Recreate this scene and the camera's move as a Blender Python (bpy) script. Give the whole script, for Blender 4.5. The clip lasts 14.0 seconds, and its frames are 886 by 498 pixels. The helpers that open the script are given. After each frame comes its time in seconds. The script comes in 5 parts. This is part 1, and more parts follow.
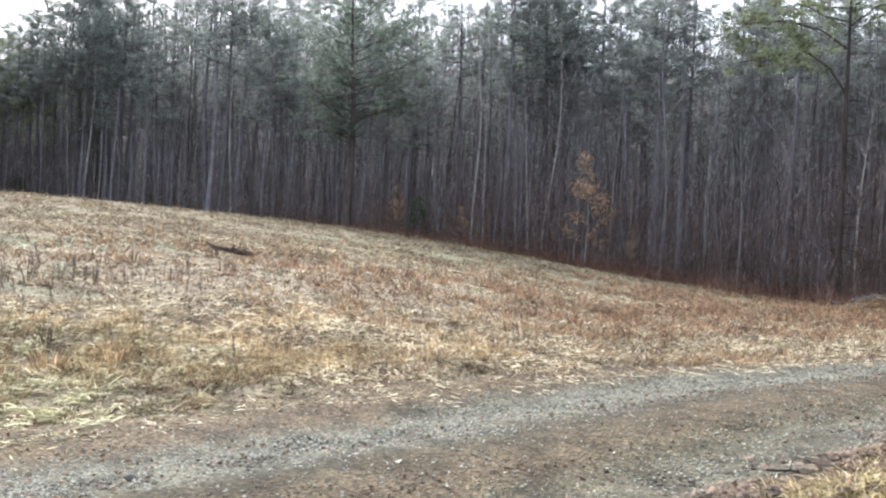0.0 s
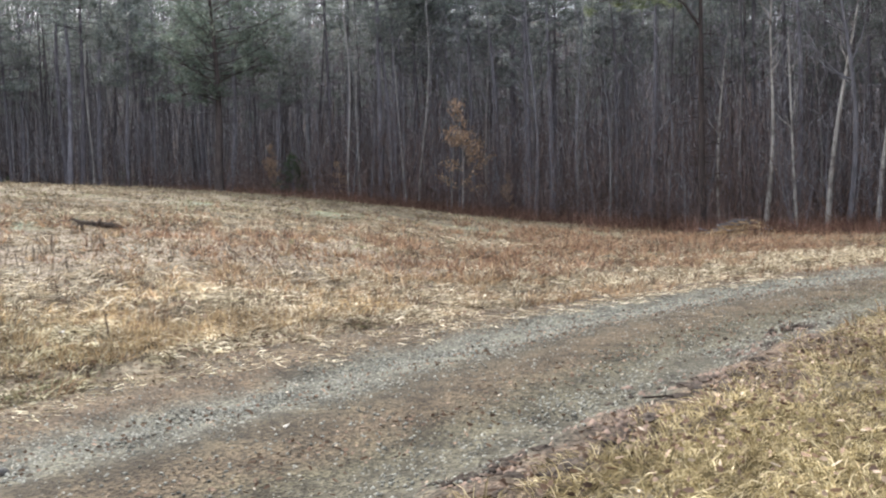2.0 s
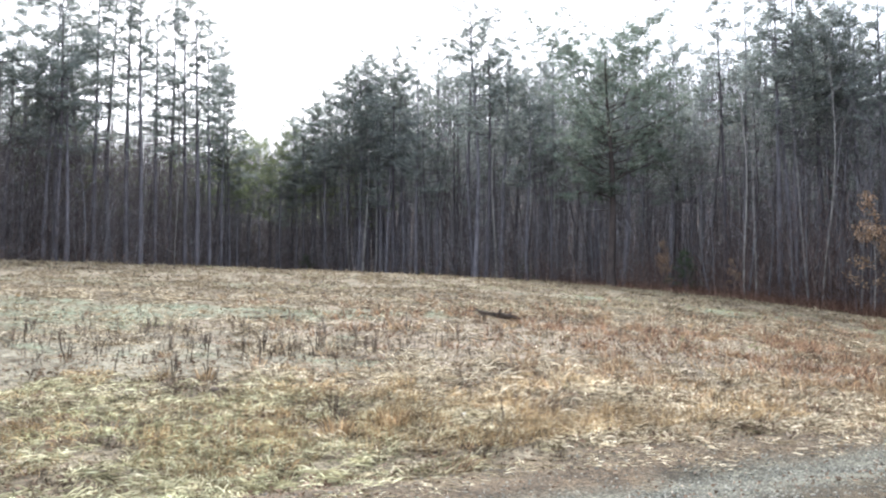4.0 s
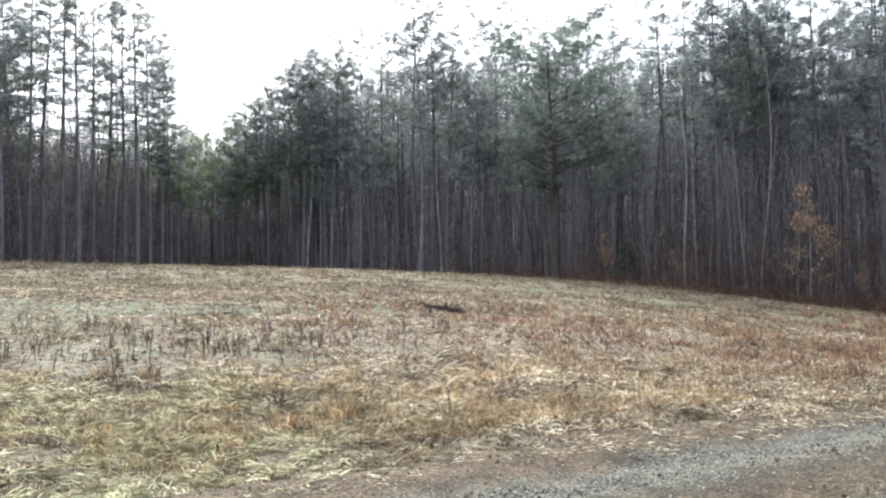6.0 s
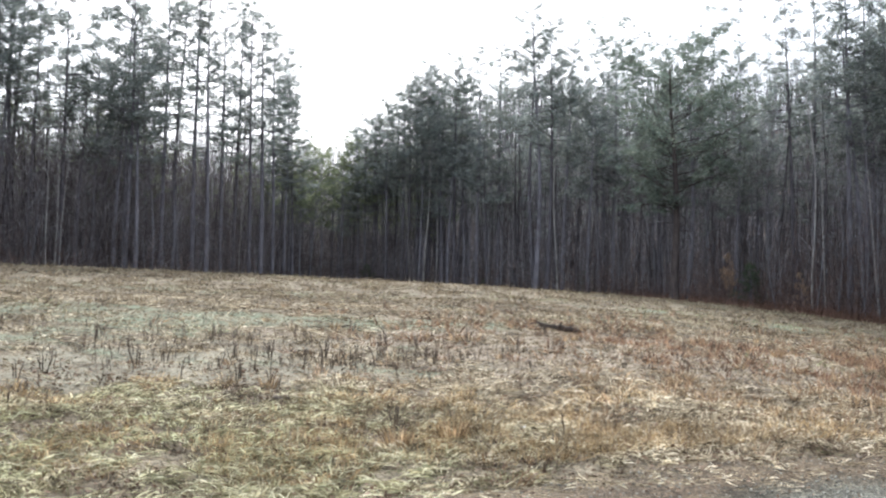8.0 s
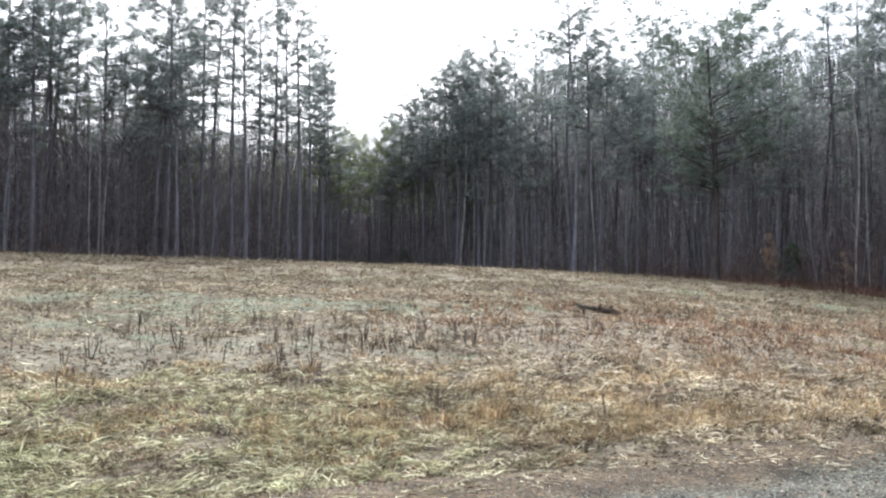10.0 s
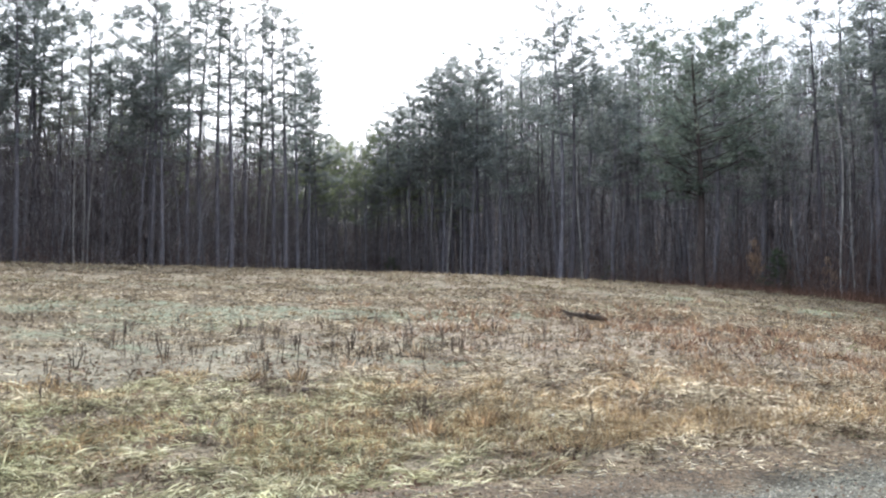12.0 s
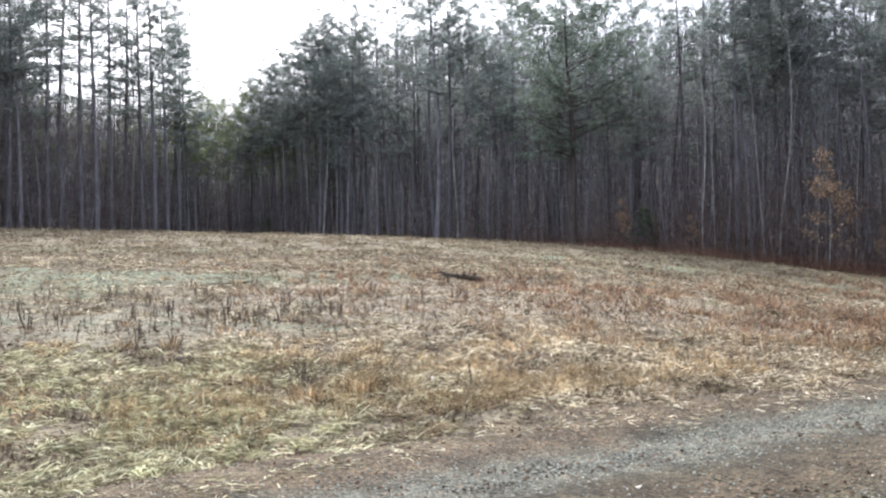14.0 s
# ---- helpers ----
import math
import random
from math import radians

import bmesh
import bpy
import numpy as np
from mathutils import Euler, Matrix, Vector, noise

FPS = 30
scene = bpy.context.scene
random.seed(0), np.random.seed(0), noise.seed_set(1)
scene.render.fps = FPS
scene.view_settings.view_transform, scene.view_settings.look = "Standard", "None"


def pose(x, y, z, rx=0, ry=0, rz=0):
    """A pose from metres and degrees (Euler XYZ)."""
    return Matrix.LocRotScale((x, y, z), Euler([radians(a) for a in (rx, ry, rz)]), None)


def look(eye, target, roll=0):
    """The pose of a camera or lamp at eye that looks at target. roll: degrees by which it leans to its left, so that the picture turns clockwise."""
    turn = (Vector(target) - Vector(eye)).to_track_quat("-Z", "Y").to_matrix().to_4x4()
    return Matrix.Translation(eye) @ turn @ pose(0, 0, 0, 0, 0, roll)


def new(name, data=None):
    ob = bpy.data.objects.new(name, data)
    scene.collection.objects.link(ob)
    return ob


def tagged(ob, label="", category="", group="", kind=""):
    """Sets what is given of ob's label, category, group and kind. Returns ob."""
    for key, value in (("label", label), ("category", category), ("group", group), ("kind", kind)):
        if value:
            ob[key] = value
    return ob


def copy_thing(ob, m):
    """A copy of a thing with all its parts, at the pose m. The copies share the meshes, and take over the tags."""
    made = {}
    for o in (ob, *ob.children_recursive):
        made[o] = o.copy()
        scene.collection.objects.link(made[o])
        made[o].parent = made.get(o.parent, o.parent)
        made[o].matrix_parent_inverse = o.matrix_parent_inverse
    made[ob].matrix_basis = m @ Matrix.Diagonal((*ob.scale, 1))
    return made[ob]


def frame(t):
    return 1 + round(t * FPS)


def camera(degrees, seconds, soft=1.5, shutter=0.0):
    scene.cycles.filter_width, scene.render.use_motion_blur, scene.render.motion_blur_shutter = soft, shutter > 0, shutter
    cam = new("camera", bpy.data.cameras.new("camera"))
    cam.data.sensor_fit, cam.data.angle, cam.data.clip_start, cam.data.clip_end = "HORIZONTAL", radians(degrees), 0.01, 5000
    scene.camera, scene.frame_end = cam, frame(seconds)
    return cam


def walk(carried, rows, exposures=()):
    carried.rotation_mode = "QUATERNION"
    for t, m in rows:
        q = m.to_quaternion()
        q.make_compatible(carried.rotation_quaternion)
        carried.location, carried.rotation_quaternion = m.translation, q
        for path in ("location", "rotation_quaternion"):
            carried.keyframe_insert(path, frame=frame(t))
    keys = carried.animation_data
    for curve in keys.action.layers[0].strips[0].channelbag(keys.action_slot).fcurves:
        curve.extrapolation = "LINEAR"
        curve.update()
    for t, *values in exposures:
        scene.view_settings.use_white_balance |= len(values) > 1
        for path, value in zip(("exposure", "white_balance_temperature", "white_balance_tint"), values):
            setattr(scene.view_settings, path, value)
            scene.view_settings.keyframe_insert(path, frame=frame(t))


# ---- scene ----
# ---- camera ----
EYE_H = 1.6
LIFT = 1.0
cam = camera(50.9, 14.0, soft=2.2, shutter=0.25)
# seconds, the eye's sway in metres, turn to the left, tilt up, roll (degrees): the camera pans from one spot
PATH = [(0, -0.06, 0.11, -0.03, -0.15, -1.18, 2.63), (0.5, -0.06, 0.10, -0.03, 0.06, -1.22, 0.85), (1, -0.03, 0.10, -0.02, -0.76, -1.32, 0.40),
        (1.5, -0.04, 0.13, 0.00, -4.67, -0.92, 0.61), (2, -0.00, 0.14, -0.01, -7.46, -4.05, -1.56), (2.5, -0.03, 0.09, 0.04, -4.25, 1.28, -0.54),
        (3, 0.00, -0.03, 0.04, 5.61, 2.17, -2.12), (3.5, 0.00, -0.01, -0.01, 13.30, 2.22, 1.50), (4, 0.03, -0.03, -0.00, 16.17, 2.15, -0.09),
        (4.2, 0.05, -0.04, -0.02, 14.42, 2.55, -2.66), (6.3, 0.02, -0.03, -0.04, 12.74, 1.55, -0.82), (6.5, -0.02, -0.05, -0.00, 15.26, -0.46, -1.37),
        (7, 0.00, -0.05, 0.02, 17.38, 0.31, 1.42), (7.5, 0.03, -0.05, -0.02, 20.34, 1.40, 0.42), (8, 0.02, -0.05, 0.02, 19.89, 2.77, 0.69),
        (8.5, 0.01, -0.05, -0.01, 21.35, 2.51, 0.56), (8.7, 0.01, -0.08, -0.02, 21.88, 2.30, 0.73), (11, -0.00, -0.03, -0.01, 22.10, 1.77, -0.26),
        (11.5, -0.01, -0.04, -0.01, 22.00, 2.11, -0.13), (12, 0.00, -0.03, -0.01, 21.35, 2.27, -0.32), (12.5, -0.00, -0.03, 0.02, 17.18, 1.87, 0.08),
        (13, -0.00, -0.01, 0.01, 15.81, 1.15, 0.30), (13.5, -0.01, -0.01, 0.05, 12.96, -0.38, 0.68), (14, -0.03, -0.02, 0.06, 13.79, -0.35, -1.04)]
walk(cam, [(t, pose(x, y, EYE_H + z, 90 + tilt + LIFT, 0, turn) @ pose(0, 0, 0, 0, 0, roll)) for t, x, y, z, turn, tilt, roll in PATH],
     [(t, 0.86 + e, k, tint) for t, e, k, tint in (
         (0, 0.52, 6450, 8.5), (0.5, 0.49, 6450, 8.5), (1, 0.48, 6500, 9), (1.5, 0.44, 6620, 9.8), (2, 0.34, 6650, 10), (2.5, 0.72, 6500, 9.5), (3, 0.58, 6400, 8),
         (3.5, 0.46, 6350, 8.5), (4.2, 0.46, 6350, 9), (6.3, 0.26, 6400, 8.5), (7, 0.2, 6400, 8.5), (7.5, 0.14, 6400, 8.5), (8.5, 0.14, 6400, 8.5), (11, 0.14, 6300, 9), (12.5, 0.14, 6300, 9), (13.4, 0.2, 6350, 10), (14, 0.24, 6350, 10.5))])

# ---- world and light ----
SUN_AZ, SUN_EL = -27.0, 40.0
world = bpy.data.worlds.new("sky")
scene.world = world
world.use_nodes = True
wn = world.node_tree.nodes
wl = world.node_tree.links
sky = wn.new("ShaderNodeTexSky")
sky.sky_type = "NISHITA"
sky.sun_disc = False
sky.sun_elevation = radians(SUN_EL)
sky.sun_rotation = radians(SUN_AZ)
sky.dust_density = 4.0
veil = wn.new("ShaderNodeMix")
veil.data_type = "RGBA"
veil.inputs[0].default_value = 0.72
veil.inputs[7].default_value = (9.4, 10.1, 11.3, 1)
wl.new(sky.outputs[0], veil.inputs[6])
wl.new(veil.outputs[2], wn["Background"].inputs[0])
wn["Background"].inputs[1].default_value = 0.115

sun = new("sun", bpy.data.lights.new("sun", "SUN"))
sun.data.energy = 3.6
sun.data.angle = radians(6)
sun.data.color = (1.0, 0.97, 0.92)
_sd = Vector((math.sin(radians(SUN_AZ)) * math.cos(radians(SUN_EL)), math.cos(radians(SUN_AZ)) * math.cos(radians(SUN_EL)), math.sin(radians(SUN_EL))))
sun.matrix_world = look(_sd * 60, (0, 0, 0))


# ---- materials ----
def material(name, rough=0.9, spec=0.2):
    m = bpy.data.materials.new(name)
    m.use_nodes = True
    b = m.node_tree.nodes["Principled BSDF"]
    b.inputs["Roughness"].default_value = rough
    b.inputs["Specular IOR Level"].default_value = spec
    return m, m.node_tree.nodes, m.node_tree.links, b


def ramp(nodes, links, src, stops):
    r = nodes.new("ShaderNodeValToRGB")
    while len(r.color_ramp.elements) < len(stops):
        r.color_ramp.elements.new(0.5)
    for e, (p, c) in zip(r.color_ramp.elements, stops):
        e.position, e.color = p, (*c, 1)
    links.new(src, r.inputs[0])
    return r.outputs[0]


def noise_tex(nodes, links, scale, detail=4, coord=None, rough=0.6):
    n = nodes.new("ShaderNodeTexNoise")
    n.inputs["Scale"].default_value, n.inputs["Detail"].default_value = scale, detail
    n.inputs["Roughness"].default_value = rough
    if coord is not None:
        links.new(coord, n.inputs["Vector"])
    return n.outputs[0]


def mix(nodes, links, fac, a, b, mode="MIX"):
    m = nodes.new("ShaderNodeMix")
    m.data_type, m.blend_type = "RGBA", mode
    for src, slot in ((fac, 0), (a, 6), (b, 7)):
        if isinstance(src, (int, float)):
            m.inputs[slot].default_value = src
        elif isinstance(src, tuple):
            m.inputs[slot].default_value = (*src, 1)
        else:
            links.new(src, m.inputs[slot])
    return m.outputs[2]


def bump(nodes, links, bsdf, height, strength, dist):
    b = nodes.new("ShaderNodeBump")
    b.inputs["Strength"].default_value, b.inputs["Distance"].default_value = strength, dist
    links.new(height, b.inputs["Height"])
    links.new(b.outputs[0], bsdf.inputs["Normal"])


def object_coord(nodes, links, scale=(1, 1, 1)):
    tc = nodes.new("ShaderNodeTexCoord")
    mp = nodes.new("ShaderNodeMapping")
    mp.inputs["Scale"].default_value = scale
    links.new(tc.outputs["Object"], mp.inputs["Vector"])
    return mp.outputs[0]


def spot(nodes, links, coord, centre, radii, soft=1.0):
    """A soft round patch of the field: 1 in its middle, 0 outside."""
    mp = nodes.new("ShaderNodeMapping")
    mp.vector_type = "TEXTURE"
    mp.inputs["Location"].default_value = (*centre, 0)
    mp.inputs["Scale"].default_value = (*radii, 1e6)
    links.new(coord, mp.inputs["Vector"])
    ln = nodes.new("ShaderNodeVectorMath")
    ln.operation = "LENGTH"
    links.new(mp.outputs[0], ln.inputs[0])
    mr = nodes.new("ShaderNodeMapRange")
    mr.interpolation_type = "SMOOTHSTEP"
    mr.inputs[1].default_value, mr.inputs[2].default_value = 0.3, 1.0 + soft * 0.2
    mr.inputs[3].default_value, mr.inputs[4].default_value = 1.0, 0.0
    links.new(ln.outputs["Value"], mr.inputs[0])
    return mr.outputs[0]


def times(nodes, links, a, b):
    m = nodes.new("ShaderNodeMath")
    m.operation = "MULTIPLY"
    links.new(a, m.inputs[0])
    if isinstance(b, (int, float)):
        m.inputs[1].default_value = b
    else:
        links.new(b, m.inputs[1])
    return m.outputs[0]


def field_material():
    m, n, l, b = material("field_soil_and_thatch", 0.95, 0.1)
    c = object_coord(n, l)
    big = noise_tex(n, l, 0.16, 4, c)
    mid = noise_tex(n, l, 0.9, 5, c)
    fine = noise_tex(n, l, 14, 6, c, 0.7)
    base = ramp(n, l, mid, [(0.3, (0.07, 0.057, 0.043)), (0.5, (0.145, 0.121, 0.09)), (0.68, (0.27, 0.236, 0.18))])
    grain = ramp(n, l, fine, [(0.32, (0.3, 0.28, 0.26)), (0.5, (0.95, 0.94, 0.92)), (0.7, (1.6, 1.55, 1.45))])
    speck = ramp(n, l, noise_tex(n, l, 5.5, 6, c, 0.75), [(0.36, (0.42, 0.4, 0.38)), (0.48, (1, 1, 1)), (0.66, (1.25, 1.25, 1.22))])
    grain = mix(n, l, 1.0, grain, speck, "MULTIPLY")
    col = mix(n, l, 1.0, base, grain, "MULTIPLY")
    soft_grain = mix(n, l, 0.7, (1, 1, 1), grain)
    for title, tint, hold in (("rosy", (0.275, 0.228, 0.186), 0.8), ("soil", (0.218, 0.206, 0.165), 0.85), ("moss", (0.15, 0.178, 0.128), 0.85)):
        at = n.new("ShaderNodeAttribute")
        at.attribute_name = title
        worn = ramp(n, l, noise_tex(n, l, 1.7, 5, c, 0.7), [(0.36, (0.15, 0.15, 0.15)), (0.58, (1, 1, 1))])
        col = mix(n, l, times(n, l, times(n, l, at.outputs["Fac"], worn), hold), col, mix(n, l, 1.0, tint, soft_grain, "MULTIPLY"))
    l.new(col, b.inputs["Base Color"])
    bump(n, l, b, fine, 0.8, 0.05)
    return m


def litter_material():
    m, n, l, b = material("leaf_litter", 0.95, 0.1)
    c = object_coord(n, l)
    col = ramp(n, l, noise_tex(n, l, 3.0, 6, c, 0.7), [(0.3, (0.065, 0.054, 0.047)), (0.5, (0.13, 0.102, 0.086)), (0.7, (0.2, 0.158, 0.13))])
    l.new(col, b.inputs["Base Color"])
    bump(n, l, b, noise_tex(n, l, 9, 5, c), 0.7, 0.1)
    return m


def road_material():
    m, n, l, b = material("gravel_and_dirt", 0.93, 0.2)
    uv = n.new("ShaderNodeUVMap")
    uv.uv_map = "across_along"
    c = object_coord(n, l)
    warp = noise_tex(n, l, 0.7, 4, c)
    sep = n.new("ShaderNodeSeparateXYZ")
    l.new(uv.outputs[0], sep.inputs[0])
    off = n.new("ShaderNodeMath")
    off.operation = "MULTIPLY_ADD"
    l.new(warp, off.inputs[0])
    off.inputs[1].default_value = 0.16
    l.new(sep.outputs[0], off.inputs[2])
    sh = n.new("ShaderNodeMath")
    sh.operation = "SUBTRACT"
    l.new(off.outputs[0], sh.inputs[0])
    sh.inputs[1].default_value = 0.08
    dirt, olive, grey, clay = (0.075, 0.056, 0.037), (0.047, 0.039, 0.027), (0.09, 0.087, 0.071), (0.092, 0.067, 0.05)
    zones = ramp(n, l, sh.outputs[0], [(0.0, (0.115, 0.089, 0.062)), (0.17, (0.078, 0.056, 0.037)), (0.245, grey), (0.36, grey), (0.425, olive), (0.54, dirt),
                                       (0.62, (0.06, 0.053, 0.036)), (0.68, (0.076, 0.069, 0.05)), (0.79, (0.062, 0.058, 0.046)), (0.84, clay), (1.0, (0.085, 0.062, 0.046))])
    vor = n.new("ShaderNodeTexVoronoi")
    vor.inputs["Scale"].default_value = 42
    l.new(c, vor.inputs["Vector"])
    stones = ramp(n, l, vor.outputs["Color"], [(0.2, (0.35, 0.34, 0.32)), (0.5, (0.95, 0.95, 0.95)), (0.82, (1.75, 1.75, 1.7))])
    blot = ramp(n, l, noise_tex(n, l, 2.2, 5, c), [(0.34, (0.5, 0.48, 0.45)), (0.5, (1, 1, 1)), (0.68, (1.4, 1.4, 1.34))])
    col = mix(n, l, 1.0, mix(n, l, 0.85, zones, stones, "MULTIPLY"), blot, "MULTIPLY")
    l.new(col, b.inputs["Base Color"])
    bump(n, l, b, vor.outputs["Distance"], 0.7, 0.03)
    return m


def blade_material(name, stops, rough=0.75, glow=0.25, tint=None):
    m, n, l, b = material(name, rough, 0.15)
    g = n.new("ShaderNodeNewGeometry")
    base = ramp(n, l, g.outputs["Random Per Island"], stops)
    patch = ramp(n, l, noise_tex(n, l, 0.5, 4, object_coord(n, l)), [(0.32, (0.62, 0.6, 0.58)), (0.6, (1.15, 1.15, 1.15))])
    small = ramp(n, l, noise_tex(n, l, 2.6, 3, object_coord(n, l)), [(0.36, (0.6, 0.57, 0.54)), (0.58, (1.2, 1.2, 1.2))])
    tiny = ramp(n, l, noise_tex(n, l, 8.0, 2, object_coord(n, l)), [(0.36, (0.62, 0.6, 0.57)), (0.6, (1.25, 1.25, 1.25))])
    col = mix(n, l, 1.0, mix(n, l, 1.0, base, patch, "MULTIPLY"), mix(n, l, 1.0, small, tiny, "MULTIPLY"), "MULTIPLY")
    if tint:
        oc = object_coord(n, l)
        where = times(n, l, spot(n, l, oc, (-7, 7.5), (7, 4.5)), ramp(n, l, noise_tex(n, l, 0.6, 3, oc), [(0.36, (0, 0, 0)), (0.55, (1, 1, 1))]))
        col = mix(n, l, where, col, mix(n, l, 1.0, col, tint, "MULTIPLY"))
    l.new(col, b.inputs["Base Color"])
    t = n.new("ShaderNodeBsdfTranslucent")
    l.new(col, t.inputs[0])
    ms = n.new("ShaderNodeMixShader")
    ms.inputs[0].default_value = glow
    l.new(b.outputs[0], ms.inputs[1])
    l.new(t.outputs[0], ms.inputs[2])
    l.new(ms.outputs[0], n["Material Output"].inputs[0])
    return m


def bark_material(name, dark, light, scale=6.0, spots=None):
    m, n, l, b = material(name, 0.92, 0.15)
    c = object_coord(n, l, (1, 1, 0.25))
    f = noise_tex(n, l, scale, 6, c, 0.7)
    col = ramp(n, l, f, [(0.32, dark), (0.62, light)])
    if spots:
        s = ramp(n, l, noise_tex(n, l, 2.2, 5, object_coord(n, l)), [(0.5, (0, 0, 0)), (0.62, (1, 1, 1))])
        col = mix(n, l, s, col, spots)
    info = n.new("ShaderNodeObjectInfo")
    tone = ramp(n, l, info.outputs["Random"], [(0.0, (0.7, 0.68, 0.68)), (1.0, (1.25, 1.25, 1.25))])
    l.new(mix(n, l, 1.0, col, tone, "MULTIPLY"), b.inputs["Base Color"])
    bump(n, l, b, f, 0.8, 0.03)
    return m


def stone_material(name, dark, light):
    m, n, l, b = material(name, 0.85, 0.3)
    g = n.new("ShaderNodeNewGeometry")
    col = ramp(n, l, g.outputs["Random Per Island"], [(0.0, dark), (0.7, light), (1.0, tuple(min(0.7, 1.5 * v) for v in light))])
    gr = ramp(n, l, noise_tex(n, l, 60, 4, object_coord(n, l)), [(0.3, (0.7, 0.7, 0.7)), (0.7, (1.2, 1.2, 1.2))])
    l.new(mix(n, l, 1.0, col, gr, "MULTIPLY"), b.inputs["Base Color"])
    return m


M_FIELD, M_LITTER, M_ROAD = field_material(), litter_material(), road_material()
M_STRAW = blade_material("dry_straw", [(0, (0.045, 0.035, 0.024)), (0.3, (0.22, 0.18, 0.12)), (0.66, (0.53, 0.455, 0.328)), (1, (0.95, 0.87, 0.7))], tint=(0.85, 0.98, 0.82))
M_RUST = blade_material("broomsedge", [(0, (0.10, 0.062, 0.046)), (0.5, (0.28, 0.19, 0.12)), (1, (0.52, 0.385, 0.245))])
M_TAN = blade_material("tan_grass", [(0, (0.074, 0.06, 0.044)), (0.4, (0.172, 0.138, 0.096)), (0.8, (0.292, 0.242, 0.17)), (1, (0.46, 0.395, 0.29))])
M_VERGE = blade_material("verge_grass", [(0, (0.07, 0.058, 0.033)), (0.35, (0.22, 0.178, 0.095)), (0.75, (0.42, 0.352, 0.2)), (1, (0.68, 0.59, 0.4))])
M_DRIFT = blade_material("sedge_drifts", [(0, (0.07, 0.046, 0.038)), (0.5, (0.215, 0.13, 0.088)), (1, (0.44, 0.295, 0.19))])
M_SEDGE = blade_material("sedge_tufts", [(0, (0.13, 0.09, 0.06)), (0.5, (0.33, 0.23, 0.14)), (1, (0.56, 0.43, 0.27))])
M_PALESTRAW = blade_material("pale_green_straw", [(0, (0.1, 0.1, 0.06)), (0.45, (0.29, 0.285, 0.18)), (0.85, (0.52, 0.505, 0.34)), (1, (0.78, 0.76, 0.56))])
M_GOLD = blade_material("golden_grass", [(0, (0.11, 0.074, 0.042)), (0.5, (0.36, 0.252, 0.138)), (1, (0.66, 0.52, 0.32))])
M_WEED = blade_material("dead_weed_stems", [(0, (0.058, 0.048, 0.041)), (0.6, (0.115, 0.093, 0.076)), (1, (0.21, 0.155, 0.115))], 0.9, 0.05)
M_GREEN = blade_material("low_green_grass", [(0, (0.13, 0.15, 0.08)), (0.6, (0.25, 0.265, 0.15)), (1, (0.45, 0.45, 0.29))])
# paler and bluer than real needles: the bright haze is put into this colour
M_HAZYNEEDLE = blade_material("hazy_pine_needles", [(0, (0.130, 0.157, 0.156)), (0.6, (0.216, 0.250, 0.245)), (1, (0.326, 0.363, 0.339))], 0.6, 0.62)
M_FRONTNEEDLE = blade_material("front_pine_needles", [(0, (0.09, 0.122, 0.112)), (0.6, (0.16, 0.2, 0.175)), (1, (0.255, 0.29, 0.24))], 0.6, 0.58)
M_ROADNEEDLE = blade_material("road_pine_needles", [(0, (0.098, 0.125, 0.08)), (0.6, (0.168, 0.2, 0.128)), (1, (0.25, 0.285, 0.19))], 0.6, 0.55)
M_GAPNEEDLE = blade_material("gap_pine_needles", [(0, (0.11, 0.138, 0.088)), (0.6, (0.193, 0.231, 0.143)), (1, (0.286, 0.33, 0.209))], 0.6, 0.6)
M_CEDAR = blade_material("cedar_sprays", [(0, (0.05, 0.075, 0.05)), (1, (0.10, 0.13, 0.08))], 0.7, 0.3)
M_BEECH = blade_material("withered_leaves", [(0, (0.27, 0.178, 0.122)), (0.6, (0.42, 0.292, 0.2)), (1, (0.56, 0.43, 0.315))], 0.7, 0.4)
M_DEADLEAF = blade_material("fallen_leaves", [(0, (0.075, 0.05, 0.038)), (0.6, (0.19, 0.128, 0.092)), (0.9, (0.3, 0.225, 0.17)), (1, (0.42, 0.36, 0.29))], 0.8, 0.1)
# pine and grey bark carry a little of the bluish glare in their colour
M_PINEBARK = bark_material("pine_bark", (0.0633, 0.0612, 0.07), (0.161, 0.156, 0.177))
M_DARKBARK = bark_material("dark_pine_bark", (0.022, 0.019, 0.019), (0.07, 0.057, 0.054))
M_GREYBARK = bark_material("grey_bark", (0.072, 0.0704, 0.0782), (0.17, 0.169, 0.187))
M_PALEBARK = bark_material("pale_bark", (0.125, 0.12, 0.117), (0.29, 0.282, 0.275), 3.0, (0.1, 0.092, 0.088))
M_WHITEBARK = bark_material("white_bark", (0.172, 0.163, 0.153), (0.396, 0.378, 0.353), 3.0, (0.112, 0.101, 0.0929))
# twigs and far trunks: colours turned bluish, with some veiling glare painted in
M_TWIG = blade_material("hazy_bare_twigs", [(0, (0.118, 0.115, 0.13)), (0.6, (0.215, 0.212, 0.24)), (1, (0.333, 0.333, 0.374))], 0.9, 0.2)
M_FARTRUNK = blade_material("hazy_far_trunks", [(0, (0.054, 0.0515, 0.058)), (0.6, (0.113, 0.108, 0.121)), (0.9, (0.166, 0.162, 0.178)), (1, (0.246, 0.251, 0.272))], 0.9, 0.0)
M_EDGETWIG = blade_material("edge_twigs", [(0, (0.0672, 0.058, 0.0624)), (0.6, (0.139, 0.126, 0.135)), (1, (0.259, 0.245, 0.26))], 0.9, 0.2)
